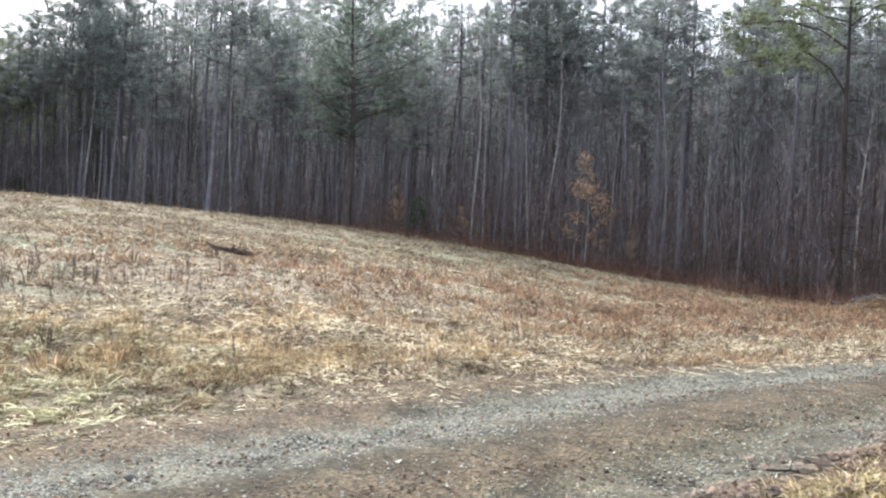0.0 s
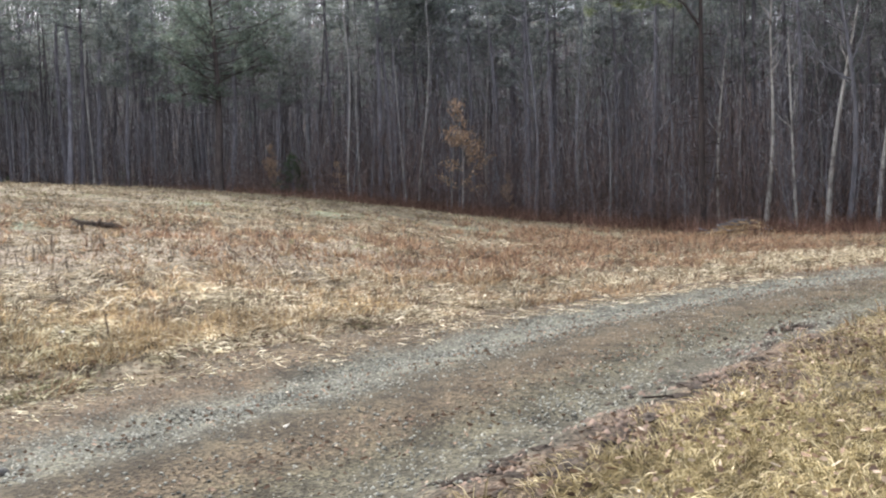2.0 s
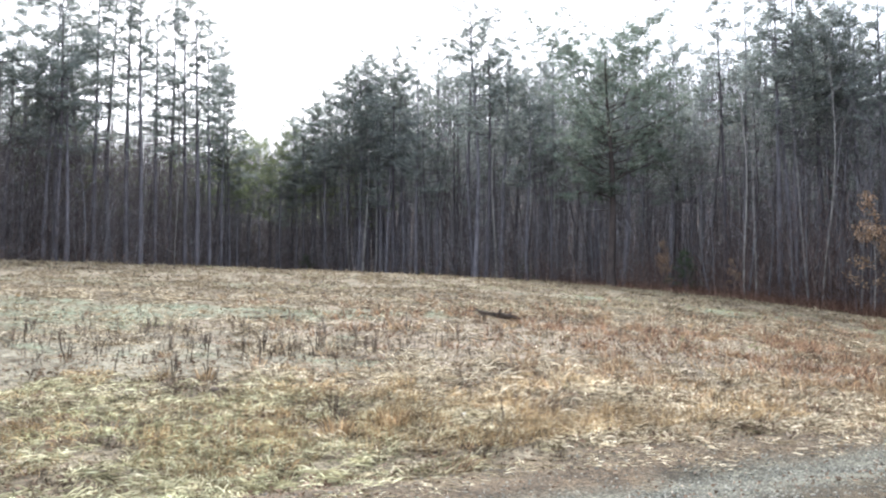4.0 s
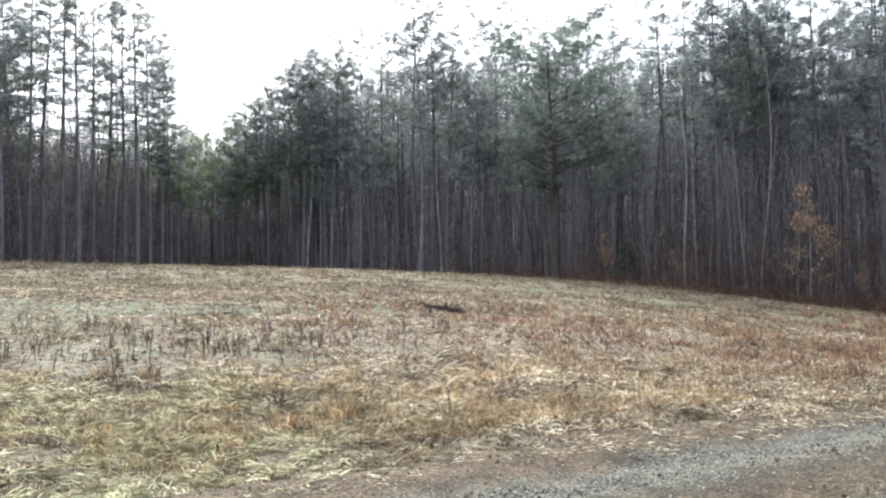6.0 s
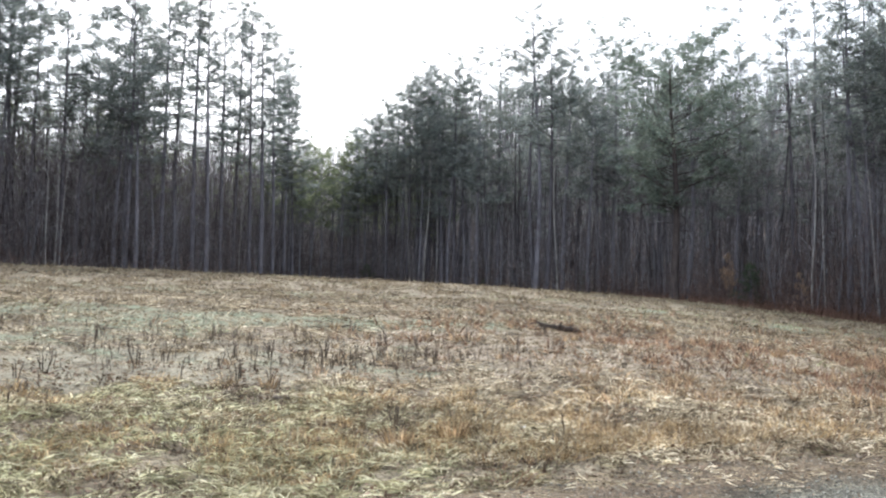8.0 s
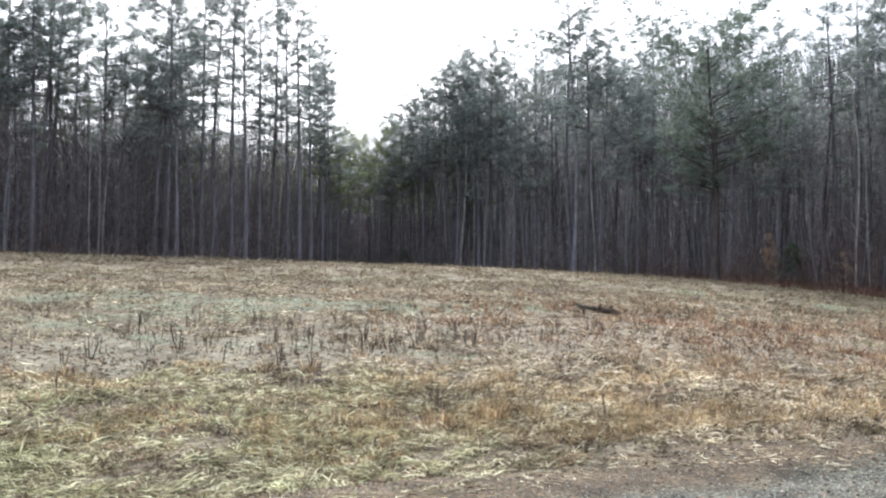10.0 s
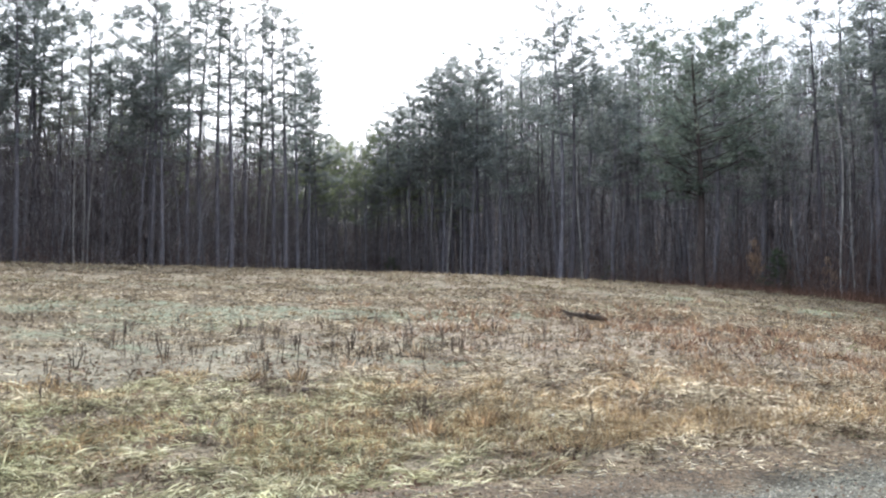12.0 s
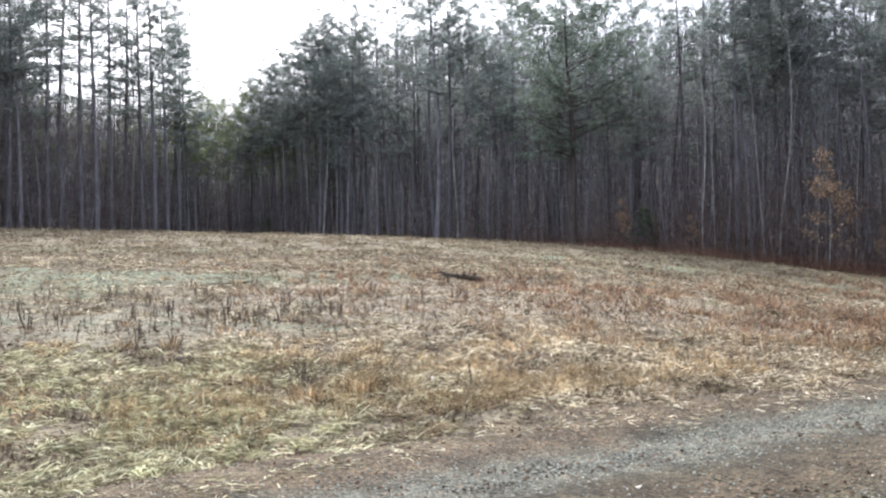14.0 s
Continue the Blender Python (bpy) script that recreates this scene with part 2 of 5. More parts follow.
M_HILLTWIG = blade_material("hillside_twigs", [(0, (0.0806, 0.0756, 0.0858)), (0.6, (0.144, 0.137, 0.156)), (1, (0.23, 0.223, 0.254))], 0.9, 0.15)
M_UNDER = blade_material("undergrowth_twigs", [(0, (0.0739, 0.0537, 0.0525)), (0.6, (0.129, 0.0952, 0.09)), (1, (0.224, 0.178, 0.165))], 0.9, 0.1)
M_STALK = blade_material("tan_stalks", [(0, (0.11, 0.08, 0.058)), (0.5, (0.25, 0.19, 0.137)), (1, (0.48, 0.39, 0.28))], 0.85, 0.15)
M_THATCH = blade_material("brown_thatch", [(0, (0.03, 0.025, 0.02)), (0.6, (0.085, 0.066, 0.049)), (1, (0.17, 0.135, 0.098))], 0.9, 0.1)
M_BRUSH = blade_material("russet_brush", [(0, (0.065, 0.042, 0.037)), (0.6, (0.12, 0.076, 0.064)), (1, (0.22, 0.15, 0.12))], 0.9, 0.1)
M_BRIAR = blade_material("reddish_briars", [(0, (0.07, 0.038, 0.032)), (0.6, (0.145, 0.084, 0.066)), (1, (0.25, 0.158, 0.12))], 0.9, 0.15)
M_GRAVEL = stone_material("gravel", (0.055, 0.054, 0.046), (0.215, 0.211, 0.18))
M_CLAY = stone_material("red_clay", (0.04, 0.029, 0.024), (0.15, 0.105, 0.082))
M_ROTTEN = bark_material("rotten_wood", (0.022, 0.018, 0.016), (0.075, 0.058, 0.046), 9.0)
M_DARKSTONE = stone_material("dark_stone", (0.022, 0.021, 0.02), (0.045, 0.043, 0.041))
M_WHITE = stone_material("bleached_litter", (0.27, 0.25, 0.22), (0.42, 0.4, 0.36))


# ---- mesh helpers ----
rng = np.random.default_rng(11)


def mesh_from(name, verts, tris, mat, smooth=False):
    me = bpy.data.meshes.new(name)
    verts = np.asarray(verts, dtype=np.float32)
    tris = np.asarray(tris, dtype=np.int32)
    me.vertices.add(len(verts))
    me.vertices.foreach_set("co", verts.ravel())
    me.loops.add(tris.size)
    me.loops.foreach_set("vertex_index", tris.ravel())
    me.polygons.add(len(tris))
    me.polygons.foreach_set("loop_start", np.arange(0, tris.size, 3, dtype=np.int32))
    me.polygons.foreach_set("loop_total", np.full(len(tris), 3, dtype=np.int32))
    if smooth:
        me.polygons.foreach_set("use_smooth", np.ones(len(tris), dtype=bool))
    me.update(calc_edges=True)
    me.validate()
    me.materials.append(mat)
    return me


class Bag:
    """Gathers pieces of mesh."""

    def __init__(self):
        self.v, self.f, self.n = [], [], 0

    def add(self, v, f):
        self.v.append(np.asarray(v, dtype=float))
        self.f.append(np.asarray(f, dtype=int) + self.n)
        self.n += len(v)

    def mesh(self, name, mat, smooth=False):
        return mesh_from(name, np.concatenate(self.v), np.concatenate(self.f), mat, smooth)


def part(name, me, parent, label=""):
    ob = new(name, me)
    ob.parent = parent
    if label:
        ob["label"] = label
    return ob


def tube(path, radii, sides=6):
    """A round limb along a path, closed at its tip."""
    path = np.asarray(path, dtype=float)
    d = np.gradient(path, axis=0)
    d /= np.linalg.norm(d, axis=1, keepdims=True) + 1e-9
    ref = np.array([0.0, 1.0, 0.0]) if abs(d[0, 2]) > 0.6 else np.array([0.0, 0.0, 1.0])
    a = np.cross(d, ref)
    a /= np.linalg.norm(a, axis=1, keepdims=True) + 1e-9
    b = np.cross(d, a)
    ang = np.arange(sides) * 2 * np.pi / sides
    ring = a[:, None] * np.cos(ang)[None, :, None] + b[:, None] * np.sin(ang)[None, :, None]
    v = (path[:, None] + ring * np.asarray(radii)[:, None, None]).reshape(-1, 3)
    f = []
    for i in range(len(path) - 1):
        for k in range(sides):
            p, q = i * sides + k, i * sides + (k + 1) % sides
            f += [(p, q, q + sides), (p, q + sides, p + sides)]
    last = (len(path) - 1) * sides
    f += [(last, last + k, last + k + 1) for k in range(1, sides - 1)]
    return v, f


def blades(base, direc, length, width, droop=0.0, segs=1, r=rng):
    """Many thin pointed blades at once. base, direc: n x 3; length, width: n."""
    n = len(base)
    direc = direc / (np.linalg.norm(direc, axis=1, keepdims=True) + 1e-9)
    side = np.cross(direc, r.normal(size=(n, 3)))
    side /= np.linalg.norm(side, axis=1, keepdims=True) + 1e-9
    w = side * width[:, None] * 0.5
    tip = base + direc * length[:, None]
    tip[:, 2] -= droop * length
    if segs == 1:
        v = np.stack([base - w, base + w, tip], 1)
        f = np.array([[0, 1, 2]])
    else:
        midp = base + direc * (length * 0.55)[:, None]
        v = np.stack([base - w * 0.8, base + w * 0.8, midp + w, midp - w, tip], 1)
        f = np.array([[0, 1, 2], [0, 2, 3], [3, 2, 4]])
    k = v.shape[1]
    faces = (np.arange(n) * k)[:, None, None] + f[None]
    return v.reshape(-1, 3), faces.reshape(-1, 3)


def lumps(centre, size, r=rng, squash=0.7):
    """Many small uneven stones (eight faces each)."""
    n = len(centre)
    o = np.array([[1, 0, 0], [0, 1, 0], [-1, 0, 0], [0, -1, 0], [0, 0, squash], [0, 0, -squash]], dtype=float)
    f = np.array([[0, 1, 4], [1, 2, 4], [2, 3, 4], [3, 0, 4], [1, 0, 5], [2, 1, 5], [3, 2, 5], [0, 3, 5]])
    a = r.uniform(0, 6.28, n)
    v = o[None] * r.uniform(0.6, 1.3, (n, 6, 1))
    x = v[..., 0] * np.cos(a)[:, None] - v[..., 1] * np.sin(a)[:, None]
    y = v[..., 0] * np.sin(a)[:, None] + v[..., 1] * np.cos(a)[:, None]
    v = np.stack([x, y, v[..., 2]], -1) * size[:, None, None] + centre[:, None]
    return v.reshape(-1, 3), ((np.arange(n) * 6)[:, None, None] + f[None]).reshape(-1, 3)


def unit(n, r=rng):
    v = r.normal(size=(n, 3))
    return v / np.linalg.norm(v, axis=1, keepdims=True)


# ---- the lie of the land ----
ROAD_D, ROAD_N = np.array([0.715, 0.70]), np.array([0.70, -0.715])


def road_shift(s):
    s = np.asarray(s, dtype=float)
    bend = np.clip(s - 8.7, 0, 15)
    return 0.02 * bend ** 2 + np.clip(s - 23.7, 0, None) * 0.6


def road_coords(x, y):
    """Metres along the road, and across it from its middle (negative: the field's side)."""
    s = x * ROAD_D[0] + y * ROAD_D[1]
    n = x * ROAD_N[0] + y * ROAD_N[1]
    return s, n + 5.2 - road_shift(s)


def field_edge(s):
    """Where the field's grass ends beside the road, across from its middle."""
    return -2.05 - 0.38 * np.exp(-((s - 4.9) / 1.4) ** 2)


def verge_edge(s):
    return 2.6 - 0.75 * smooth01((s - 6) / 9)


def road_point(s, across):
    n = across - 5.2 + road_shift(s)
    return s * ROAD_D[0] + n * ROAD_N[0], s * ROAD_D[1] + n * ROAD_N[1]


def tree_line(az):
    """How far off the wood's edge stands, by bearing in degrees."""
    return np.interp(az, [-75, -50, -36, -31, -27, -21, -14, -6, 0, 8, 15, 22, 33, 60], [44, 47, 52, 56, 68, 63, 57, 52, 49, 45, 41, 37, 33, 30])


def smooth01(u):
    u = np.clip(u, 0, 1)
    return u * u * (3 - 2 * u)


def waves(x, y, size, seed):
    """Soft unevenness out of a few crossing swells."""
    g = np.random.default_rng(seed)
    z = 0
    for k in range(7):
        a, p = g.uniform(0, 6.28), g.uniform(0, 6.28)
        q = 2 * np.pi / (size * g.uniform(0.6, 1.6))
        z = z + np.sin((x * math.cos(a) + y * math.sin(a)) * q + p)
    return z / 7


# the crest's height in degrees over the eye, by bearing / 40
CREST = (-1.332, -3.444, -0.027, 5.795, 3.314, -2.984, -4.657, 0.16)


def land(x, y):
    x, y = np.asarray(x, dtype=float), np.asarray(y, dtype=float)
    r = np.hypot(x, y) + 1e-6
    az = np.degrees(np.arctan2(x, y))
    front = smooth01((100 - np.abs(az)) / 35)
    rise = np.polyval(CREST, np.clip(az, -56, 32) / 40)
    crest = np.minimum(tree_line(az) - 1.5, 44)
    top = EYE_H + crest * np.tan(np.radians(rise))
    s, across = road_coords(x, y)
    start = 8.5 + 6 * smooth01((az + 5) / 30)
    u = (r - start) / (crest - start)
    uc = np.clip(u, 0, 1)
    z = top * (0.62 * uc + 0.38 * (1 - (1 - uc) ** 2))
    past = np.clip(r - crest, 0, 40)
    z = z - np.clip(rise, 0, 3) / 3 * 0.035 * past * smooth01(past / 6)
    height = EYE_H + 190 * np.tan(np.radians(np.interp(az, [-60, -46, -31, -26, -20, -10, 5, 18, 24, 35, 70], [4, 5, 5.5, 7.0, 9.0, 10.0, 10.6, 10.2, 9.0, 8.6, 6])))
    z = z + (height - z) * smooth01((r - 78) / 112) * (1 - 0.6 * smooth01((r - 260) / 900))
    z = z * front
    fieldy = smooth01((np.abs(across + 0.2) - 2.3) / 1.5) * smooth01((70 - r) / 20)
    z = z + fieldy * (0.05 * waves(x, y, 4.0, 3) + 0.03 * waves(x, y, 1.3, 5))
    # bank of the verge on the camera's side of the road
    z = z + 0.16 * smooth01((across - 1.85) / 0.5) * smooth01((14 - r) / 6) * (1 + 0.5 * waves(x, y, 1.1, 8))
    return z


def ground_z(x, y):
    """Height of the ground sheet, which dips under the road."""
    s, across = road_coords(x, y)
    return land(x, y) - 0.10 * smooth01((2.85 - np.abs(across - 0.1)) / 0.5) * smooth01((60 - np.hypot(x, y)) / 10)


def polar(az, r):
    a = np.radians(az)
    return r * np.sin(a), r * np.cos(a)


def patch(x, y, az, r, across, deep):
    """A soft oval on the field, turned to its bearing."""
    a = math.radians(az)
    u, v = x * math.cos(a) - y * math.sin(a), x * math.sin(a) + y * math.cos(a)
    return np.exp(-((u / across) ** 2 + ((v - r) / deep) ** 2))


def ragged(x, y, g, seed):
    """Gives an oval a broken edge."""
    return smooth01((g - 0.5 + 0.75 * waves(x, y, 2.6, seed) + 0.75 * waves(x, y, 0.9, seed + 1)) / 0.5)


def moss_cover(x, y):
    g = 1.35 * patch(x, y, -36, 20.9, 6.0, 1.9) + 1.1 * patch(x, y, -25, 20.9, 3.4, 0.9) + 1.1 * patch(x, y, -23.3, 14.4, 1.4, 0.9) + 0.75 * patch(x, y, -3, 31, 6, 2.2) + 0.95 * patch(x, y, -43, 17, 3.2, 1.6) + 0.9 * patch(x, y, -39, 29, 7, 1.6) + 0.7 * patch(x, y, -10, 26, 4, 1.0)
    return ragged(x, y, g, 171)


def bare_soil(x, y):
    g = patch(x, y, -43, 14.2, 3.2, 1.5) + patch(x, y, -32.5, 14.2, 2.8, 1.5) + 0.8 * patch(x, y, -37, 16.8, 4.5, 1.0) + 0.7 * patch(x, y, -13, 17.5, 2.2, 0.8)
    return ragged(x, y, g, 181)


def rosy_thatch(x, y):
    g = patch(x, y, -15, 18.5, 5.5, 4.0) + 0.9 * patch(x, y, -4, 19, 5, 3.5) + 0.55 * patch(x, y, -21, 30, 7, 2.5)
    return ragged(x, y, g, 191)


def build_ground():
    az = np.concatenate([np.arange(-180, -60, 6), np.arange(-60, 50, 0.6), np.arange(50, 180, 6)])
    rr = np.concatenate([np.arange(0.5, 12, 0.22), np.arange(12, 26, 0.2), np.arange(26, 60, 0.6), np.arange(60, 170, 4), np.geomspace(170, 2500, 18)])
    A, R = np.meshgrid(np.radians(az), rr)
    X, Y = R * np.sin(A), R * np.cos(A)
    v = np.stack([X, Y, ground_z(X, Y)], -1).reshape(-1, 3)
    n, k = len(az), len(rr)
    i, j = np.meshgrid(np.arange(k - 1), np.arange(n), indexing="ij")
    a, b = i * n + j, i * n + (j + 1) % n
    f = np.concatenate([np.stack([a, a + n, b], -1).reshape(-1, 3), np.stack([b, a + n, b + n], -1).reshape(-1, 3)])
    v = np.concatenate([v, [[0, 0, float(ground_z(0, 0))]]])
    f = np.concatenate([f, np.stack([np.full(n, len(v) - 1), np.arange(n), (np.arange(n) + 1) % n], -1)])
    me = mesh_from("ground", v, f, M_FIELD, True)
    me.materials.append(M_LITTER)
    for title, cover in (("moss", moss_cover), ("soil", bare_soil), ("rosy", rosy_thatch)):
        me.attributes.new(title, "FLOAT", "POINT").data.foreach_set("value", cover(v[:, 0], v[:, 1]).astype(np.float32))
    mid = v[f].mean(1)
    azm = np.degrees(np.arctan2(mid[:, 0], mid[:, 1]))
    rm = np.hypot(mid[:, 0], mid[:, 1])
    me.polygons.foreach_set("material_index", (rm > tree_line(azm) + 0.8 + 0.8 * np.sin(azm * 1.7)).astype(np.int32))
    ob = new("ground", me)
    return tagged(ob, "gently rising winter field of dry thatch, bare soil and moss", "ground", kind="structure")


def build_road():
    s = np.concatenate([np.arange(-40, -6, 1.0), np.arange(-6, 30, 0.2), np.arange(30, 70, 1.0)])
    w = np.linspace(-2.75, 3.1, 47)
    S, Wd = np.meshgrid(s, w, indexing="ij")
    edge = 1 + 0.06 * waves(S, Wd * 0, 2.1, 21)
    X, Y = road_point(S, Wd * edge)
    ruts = -0.05 * np.exp(-((Wd + 1.0) / 0.45) ** 2) - 0.045 * np.exp(-((Wd - 1.25) / 0.4) ** 2) + 0.03 * np.exp(-((Wd - 0.2) / 0.4) ** 2)
    skirt = -0.07 * smooth01((-Wd - 2.2) / 0.5) - 0.09 * smooth01((Wd - 2.8) / 0.3)
    Z = land(X, Y) + ruts + skirt + 0.012 * waves(X, Y, 0.9, 31)
    Z = Z + (Wd > 1.7) * 0.05 * waves(X, Y, 0.5, 33) * smooth01((Wd - 1.7) / 0.3)
    v = np.stack([X, Y, Z + 0.015], -1).reshape(-1, 3)
    k, n = S.shape
    i, j = np.meshgrid(np.arange(k - 1), np.arange(n - 1), indexing="ij")
    a = i * n + j
    f = np.concatenate([np.stack([a, a + 1, a + n], -1).reshape(-1, 3), np.stack([a + 1, a + n + 1, a + n], -1).reshape(-1, 3)])
    me = mesh_from("gravel_road", v, f, M_ROAD, True)
    uv = me.uv_layers.new(name="across_along")
    idx = np.empty(len(me.loops), dtype=np.int32)
    me.loops.foreach_get("vertex_index", idx)
    flat = np.stack([(Wd.ravel() + 2.75) / 5.85 - 0.05 * (1 - smooth01((S.ravel() - 5) / 4)), S.ravel()], -1)[idx].astype(np.float32)
    uv.data.foreach_set("uv", flat.ravel())
    return tagged(new("road", me), "single-lane gravel road with two grey wheel tracks and a brown middle", "road", kind="structure")


build_ground()
build_road()


# ---- trees ----
def bent_path(r, height, lean, sway, steps):
    t = np.linspace(0, 1, steps)
    a, b = r.uniform(0, 6.28), r.uniform(0, 6.28)
    off = lean * t * height + sway * height * 0.02 * np.sin(t * r.uniform(3, 7) + b)
    return np.stack([np.cos(a) * (off - off[0]), np.sin(a) * (off - off[0]), t * height - 0.25], -1)


def along(path, t):
    k = np.linspace(0, 1, len(path))
    return np.array([np.interp(t, k, path[:, i]) for i in range(3)])


def needle_clump(bag, r, centre, size, count):
    d = unit(count, r)
    d[:, 2] = np.abs(d[:, 2]) * 0.7 + 0.05 * d[:, 2]
    base = centre + unit(count, r) * size * r.uniform(0, 0.5, (count, 1))
    bag.add(*blades(base, d, size * r.uniform(0.5, 1.0, count), size * r.uniform(0.06, 0.12, count), 0.1, 1, r))


def make_pine(seed, height, trunk_r, crown_from, reach, branches, clumps, lean=0.01, stubs=14, clump=0.42, needles=15, full=False, bark=None, leaf=None, arms=()):
    """A pine: straight trunk with limbs, and a crown of needle clumps with gaps."""
    r = np.random.default_rng(seed)
    root = new("pine_tree")
    wood, green, limb_meshes = Bag(), Bag(), []
    path = bent_path(r, height, lean, 0.5, 12)
    t = np.linspace(0, 1, 12)
    wood.add(*tube(path, trunk_r * (1 - 0.93 * t) * (1 + 0.35 * np.exp(-t * 30)), 8))
    for i in range(branches):
        k = crown_from + (0.985 - crown_from) * (i + r.uniform(0, 1)) / branches
        p = along(path, k)
        a = r.uniform(0, 6.28)
        u = (k - crown_from) / (1 - crown_from)
        taper = (0.4 + 0.6 * math.sin(math.pi * (0.15 + 0.64 * u))) * min(1, 0.45 + 2.2 * u) if full else 1 - 0.78 * u
        ln = reach * taper * r.uniform(0.55, 1.15) * (0.75 + 0.5 * min(1, u * 5))
        up = (0.12 if full else -0.05) + (0.55 if full else 0.65) * u + r.uniform(-0.1, 0.2)
        d = np.array([math.cos(a), math.sin(a), up])
        q = np.array([p, p + d * ln * 0.5 + [0, 0, -0.03 * ln], p + d * ln + [0, 0, 0.06 * ln]])
        br = (trunk_r * (1 - 0.9 * k) * 0.3 + 0.012) * (0.55 if full else 1.0)
        if bark:
            limb = Bag()
            bend = r.normal(size=(2, 3)) * 0.05 * ln
            limb.add(*tube([q[0], (q[0] + q[1]) / 2 + bend[0], q[1], (q[1] + q[2]) / 2 + bend[1], q[2]], [br, br * 0.85, br * 0.7, br * 0.5, br * 0.25], 5))
            for w in range(4):
                g = q[1] + (q[2] - q[1]) * r.uniform(-0.5, 0.9)
                e = d * 0.5 + r.normal(size=3) * [0.6, 0.6, 0.3]
                limb.add(*tube([g, g + e * ln * 0.15 + [0, 0, 0.02], g + e * ln * 0.28], [br * 0.3, br * 0.2, br * 0.08], 3))
            spray = Bag()
            limb_meshes.append((limb.mesh("pine_limb", bark, True), spray))
        else:
            wood.add(*tube(q, [br, br * 0.7, br * 0.25], 4))
        for c in range(max(2, int(clumps * ln / reach + r.uniform(0, 1)))):
            s = r.uniform(0.38, 1.05)
            side = np.array([-d[1], d[0], 0]) * r.normal() * 0.22 * ln * s
            needle_clump(spray if bark else green, r, p + d * ln * s + side + [0, 0, r.uniform(-0.05, 0.25) * ln * 0.5], clump * r.uniform(0.7, 1.25), needles)
    for points, thick, tufts_n in arms:
        q = np.array(points, dtype=float)
        limb, spray = Bag(), Bag()
        limb.add(*tube(q, thick * np.linspace(1, 0.25, len(q)), 6))
        for c in range(tufts_n):
            g = along(q, r.uniform(0.45, 1.0))
            e = g + r.normal(size=3) * [0.55, 0.55, 0.3]
            limb.add(*tube([g, (g + e) / 2 + [0, 0, 0.05], e], [0.014, 0.01, 0.004], 3))
            for w in range(3):
                needle_clump(spray, r, e + r.normal(size=3) * 0.16, clump * r.uniform(0.7, 1.2), needles)
        limb_meshes.append((limb.mesh("pine_arm", bark, True), spray))
    for i in range(stubs):
        k = r.uniform(0.12, crown_from + 0.05)
        p = along(path, k)
        a = r.uniform(0, 6.28)
        ln = r.uniform(0.3, 1.3)
        d = np.array([math.cos(a), math.sin(a), r.uniform(-0.3, 0.3)])
        wood.add(*tube([p, p + d * ln * 0.6, p + d * ln + [0, 0, -0.1]], [0.022, 0.016, 0.005], 3))
    part("trunk", wood.mesh("pine_trunk", bark or M_PINEBARK, True), root)
    for me, spray in limb_meshes:
        tagged(part("needle_spray", spray.mesh("needle_spray", leaf or M_HAZYNEEDLE), part("limb", me, root), "dark green needle clumps"), kind="stuff")
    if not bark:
        part("crown", green.mesh("pine_crown", leaf or M_HAZYNEEDLE), root, "dark green needle clumps with open gaps")
    return root


def make_bare(seed, height, trunk_r, bark, name="bare_tree", limbs=16, lean=0.02, sway=1.2, first=0.35, twigs=9, spread=0.24):
    """A leafless broadleaf tree: slender trunk, rising limbs, and a haze of twigs."""
    r = np.random.default_rng(seed)
    root = new(name)
    wood, fine = Bag(), Bag()
    path = bent_path(r, height, lean, sway, 14)
    t = np.linspace(0, 1, 14)
    wood.add(*tube(path, trunk_r * (1 - 0.92 * t ** 0.9) * (1 + 0.3 * np.exp(-t * 30)), 7))
    for i in range(limbs):
        k = first + (0.97 - first) * r.uniform(0, 1)
        p = along(path, k)
        a = r.uniform(0, 6.28)
        ln = height * spread * (1.15 - k) * r.uniform(0.5, 1.3)
        d = np.array([math.cos(a), math.sin(a), r.uniform(0.5, 1.5)])
        d /= np.linalg.norm(d)
        q = np.array([p, p + d * ln * 0.5, p + d * ln * 0.85 + [0, 0, 0.18 * ln]])
        br = trunk_r * (1 - 0.9 * k) * 0.42 + 0.006
        wood.add(*tube(q, [br, br * 0.6, br * 0.2], 4))
        n = twigs
        s = r.uniform(0.25, 1.0, n)
        base = p + d * (ln * s)[:, None] + np.array([0, 0, 1.0]) * (0.12 * ln * s * s)[:, None]
        dd = d * 0.8 + unit(n, r) * 0.7 + [0, 0, 0.5]
        fine.add(*blades(base, dd, ln * r.uniform(0.2, 0.5, n), np.full(n, 0.02), 0.0, 1, r))
    part("trunk", wood.mesh(name + "_trunk", bark, True), root)
    tagged(part("crown", fine.mesh(name + "_twigs", M_TWIG), root), kind="stuff")
    return root


def place(ob, az, r, turn=0, size=1.0, lean=0.0, sink=0.05):
    x, y = polar(az, r)
    return pose(float(x), float(y), float(land(x, y)) - sink, 0, lean, 0) @ pose(0, 0, 0, 0, 0, turn) @ Matrix.Diagonal((size, size, size, 1))


PINE_LABEL = "tall slender pine with dark bark and a high open crown"
pines = [make_pine(100 + i, h, tr, cf, rc, nb, cl, stubs=26, clump=0.37, needles=17) for i, (h, tr, cf, rc, nb, cl) in enumerate([
    (16.5, 0.155, 0.55, 2.3, 44, 12), (17.5, 0.17, 0.6, 2.4, 40, 12), (15.5, 0.14, 0.5, 2.0, 44, 11), (18.0, 0.15, 0.4, 1.75, 56, 7),
    (14.5, 0.135, 0.46, 2.1, 46, 12), (16.0, 0.15, 0.5, 2.5, 48, 12)])]
for p in pines:
    tagged(p, PINE_LABEL, "pine tree", "pines of the wood")
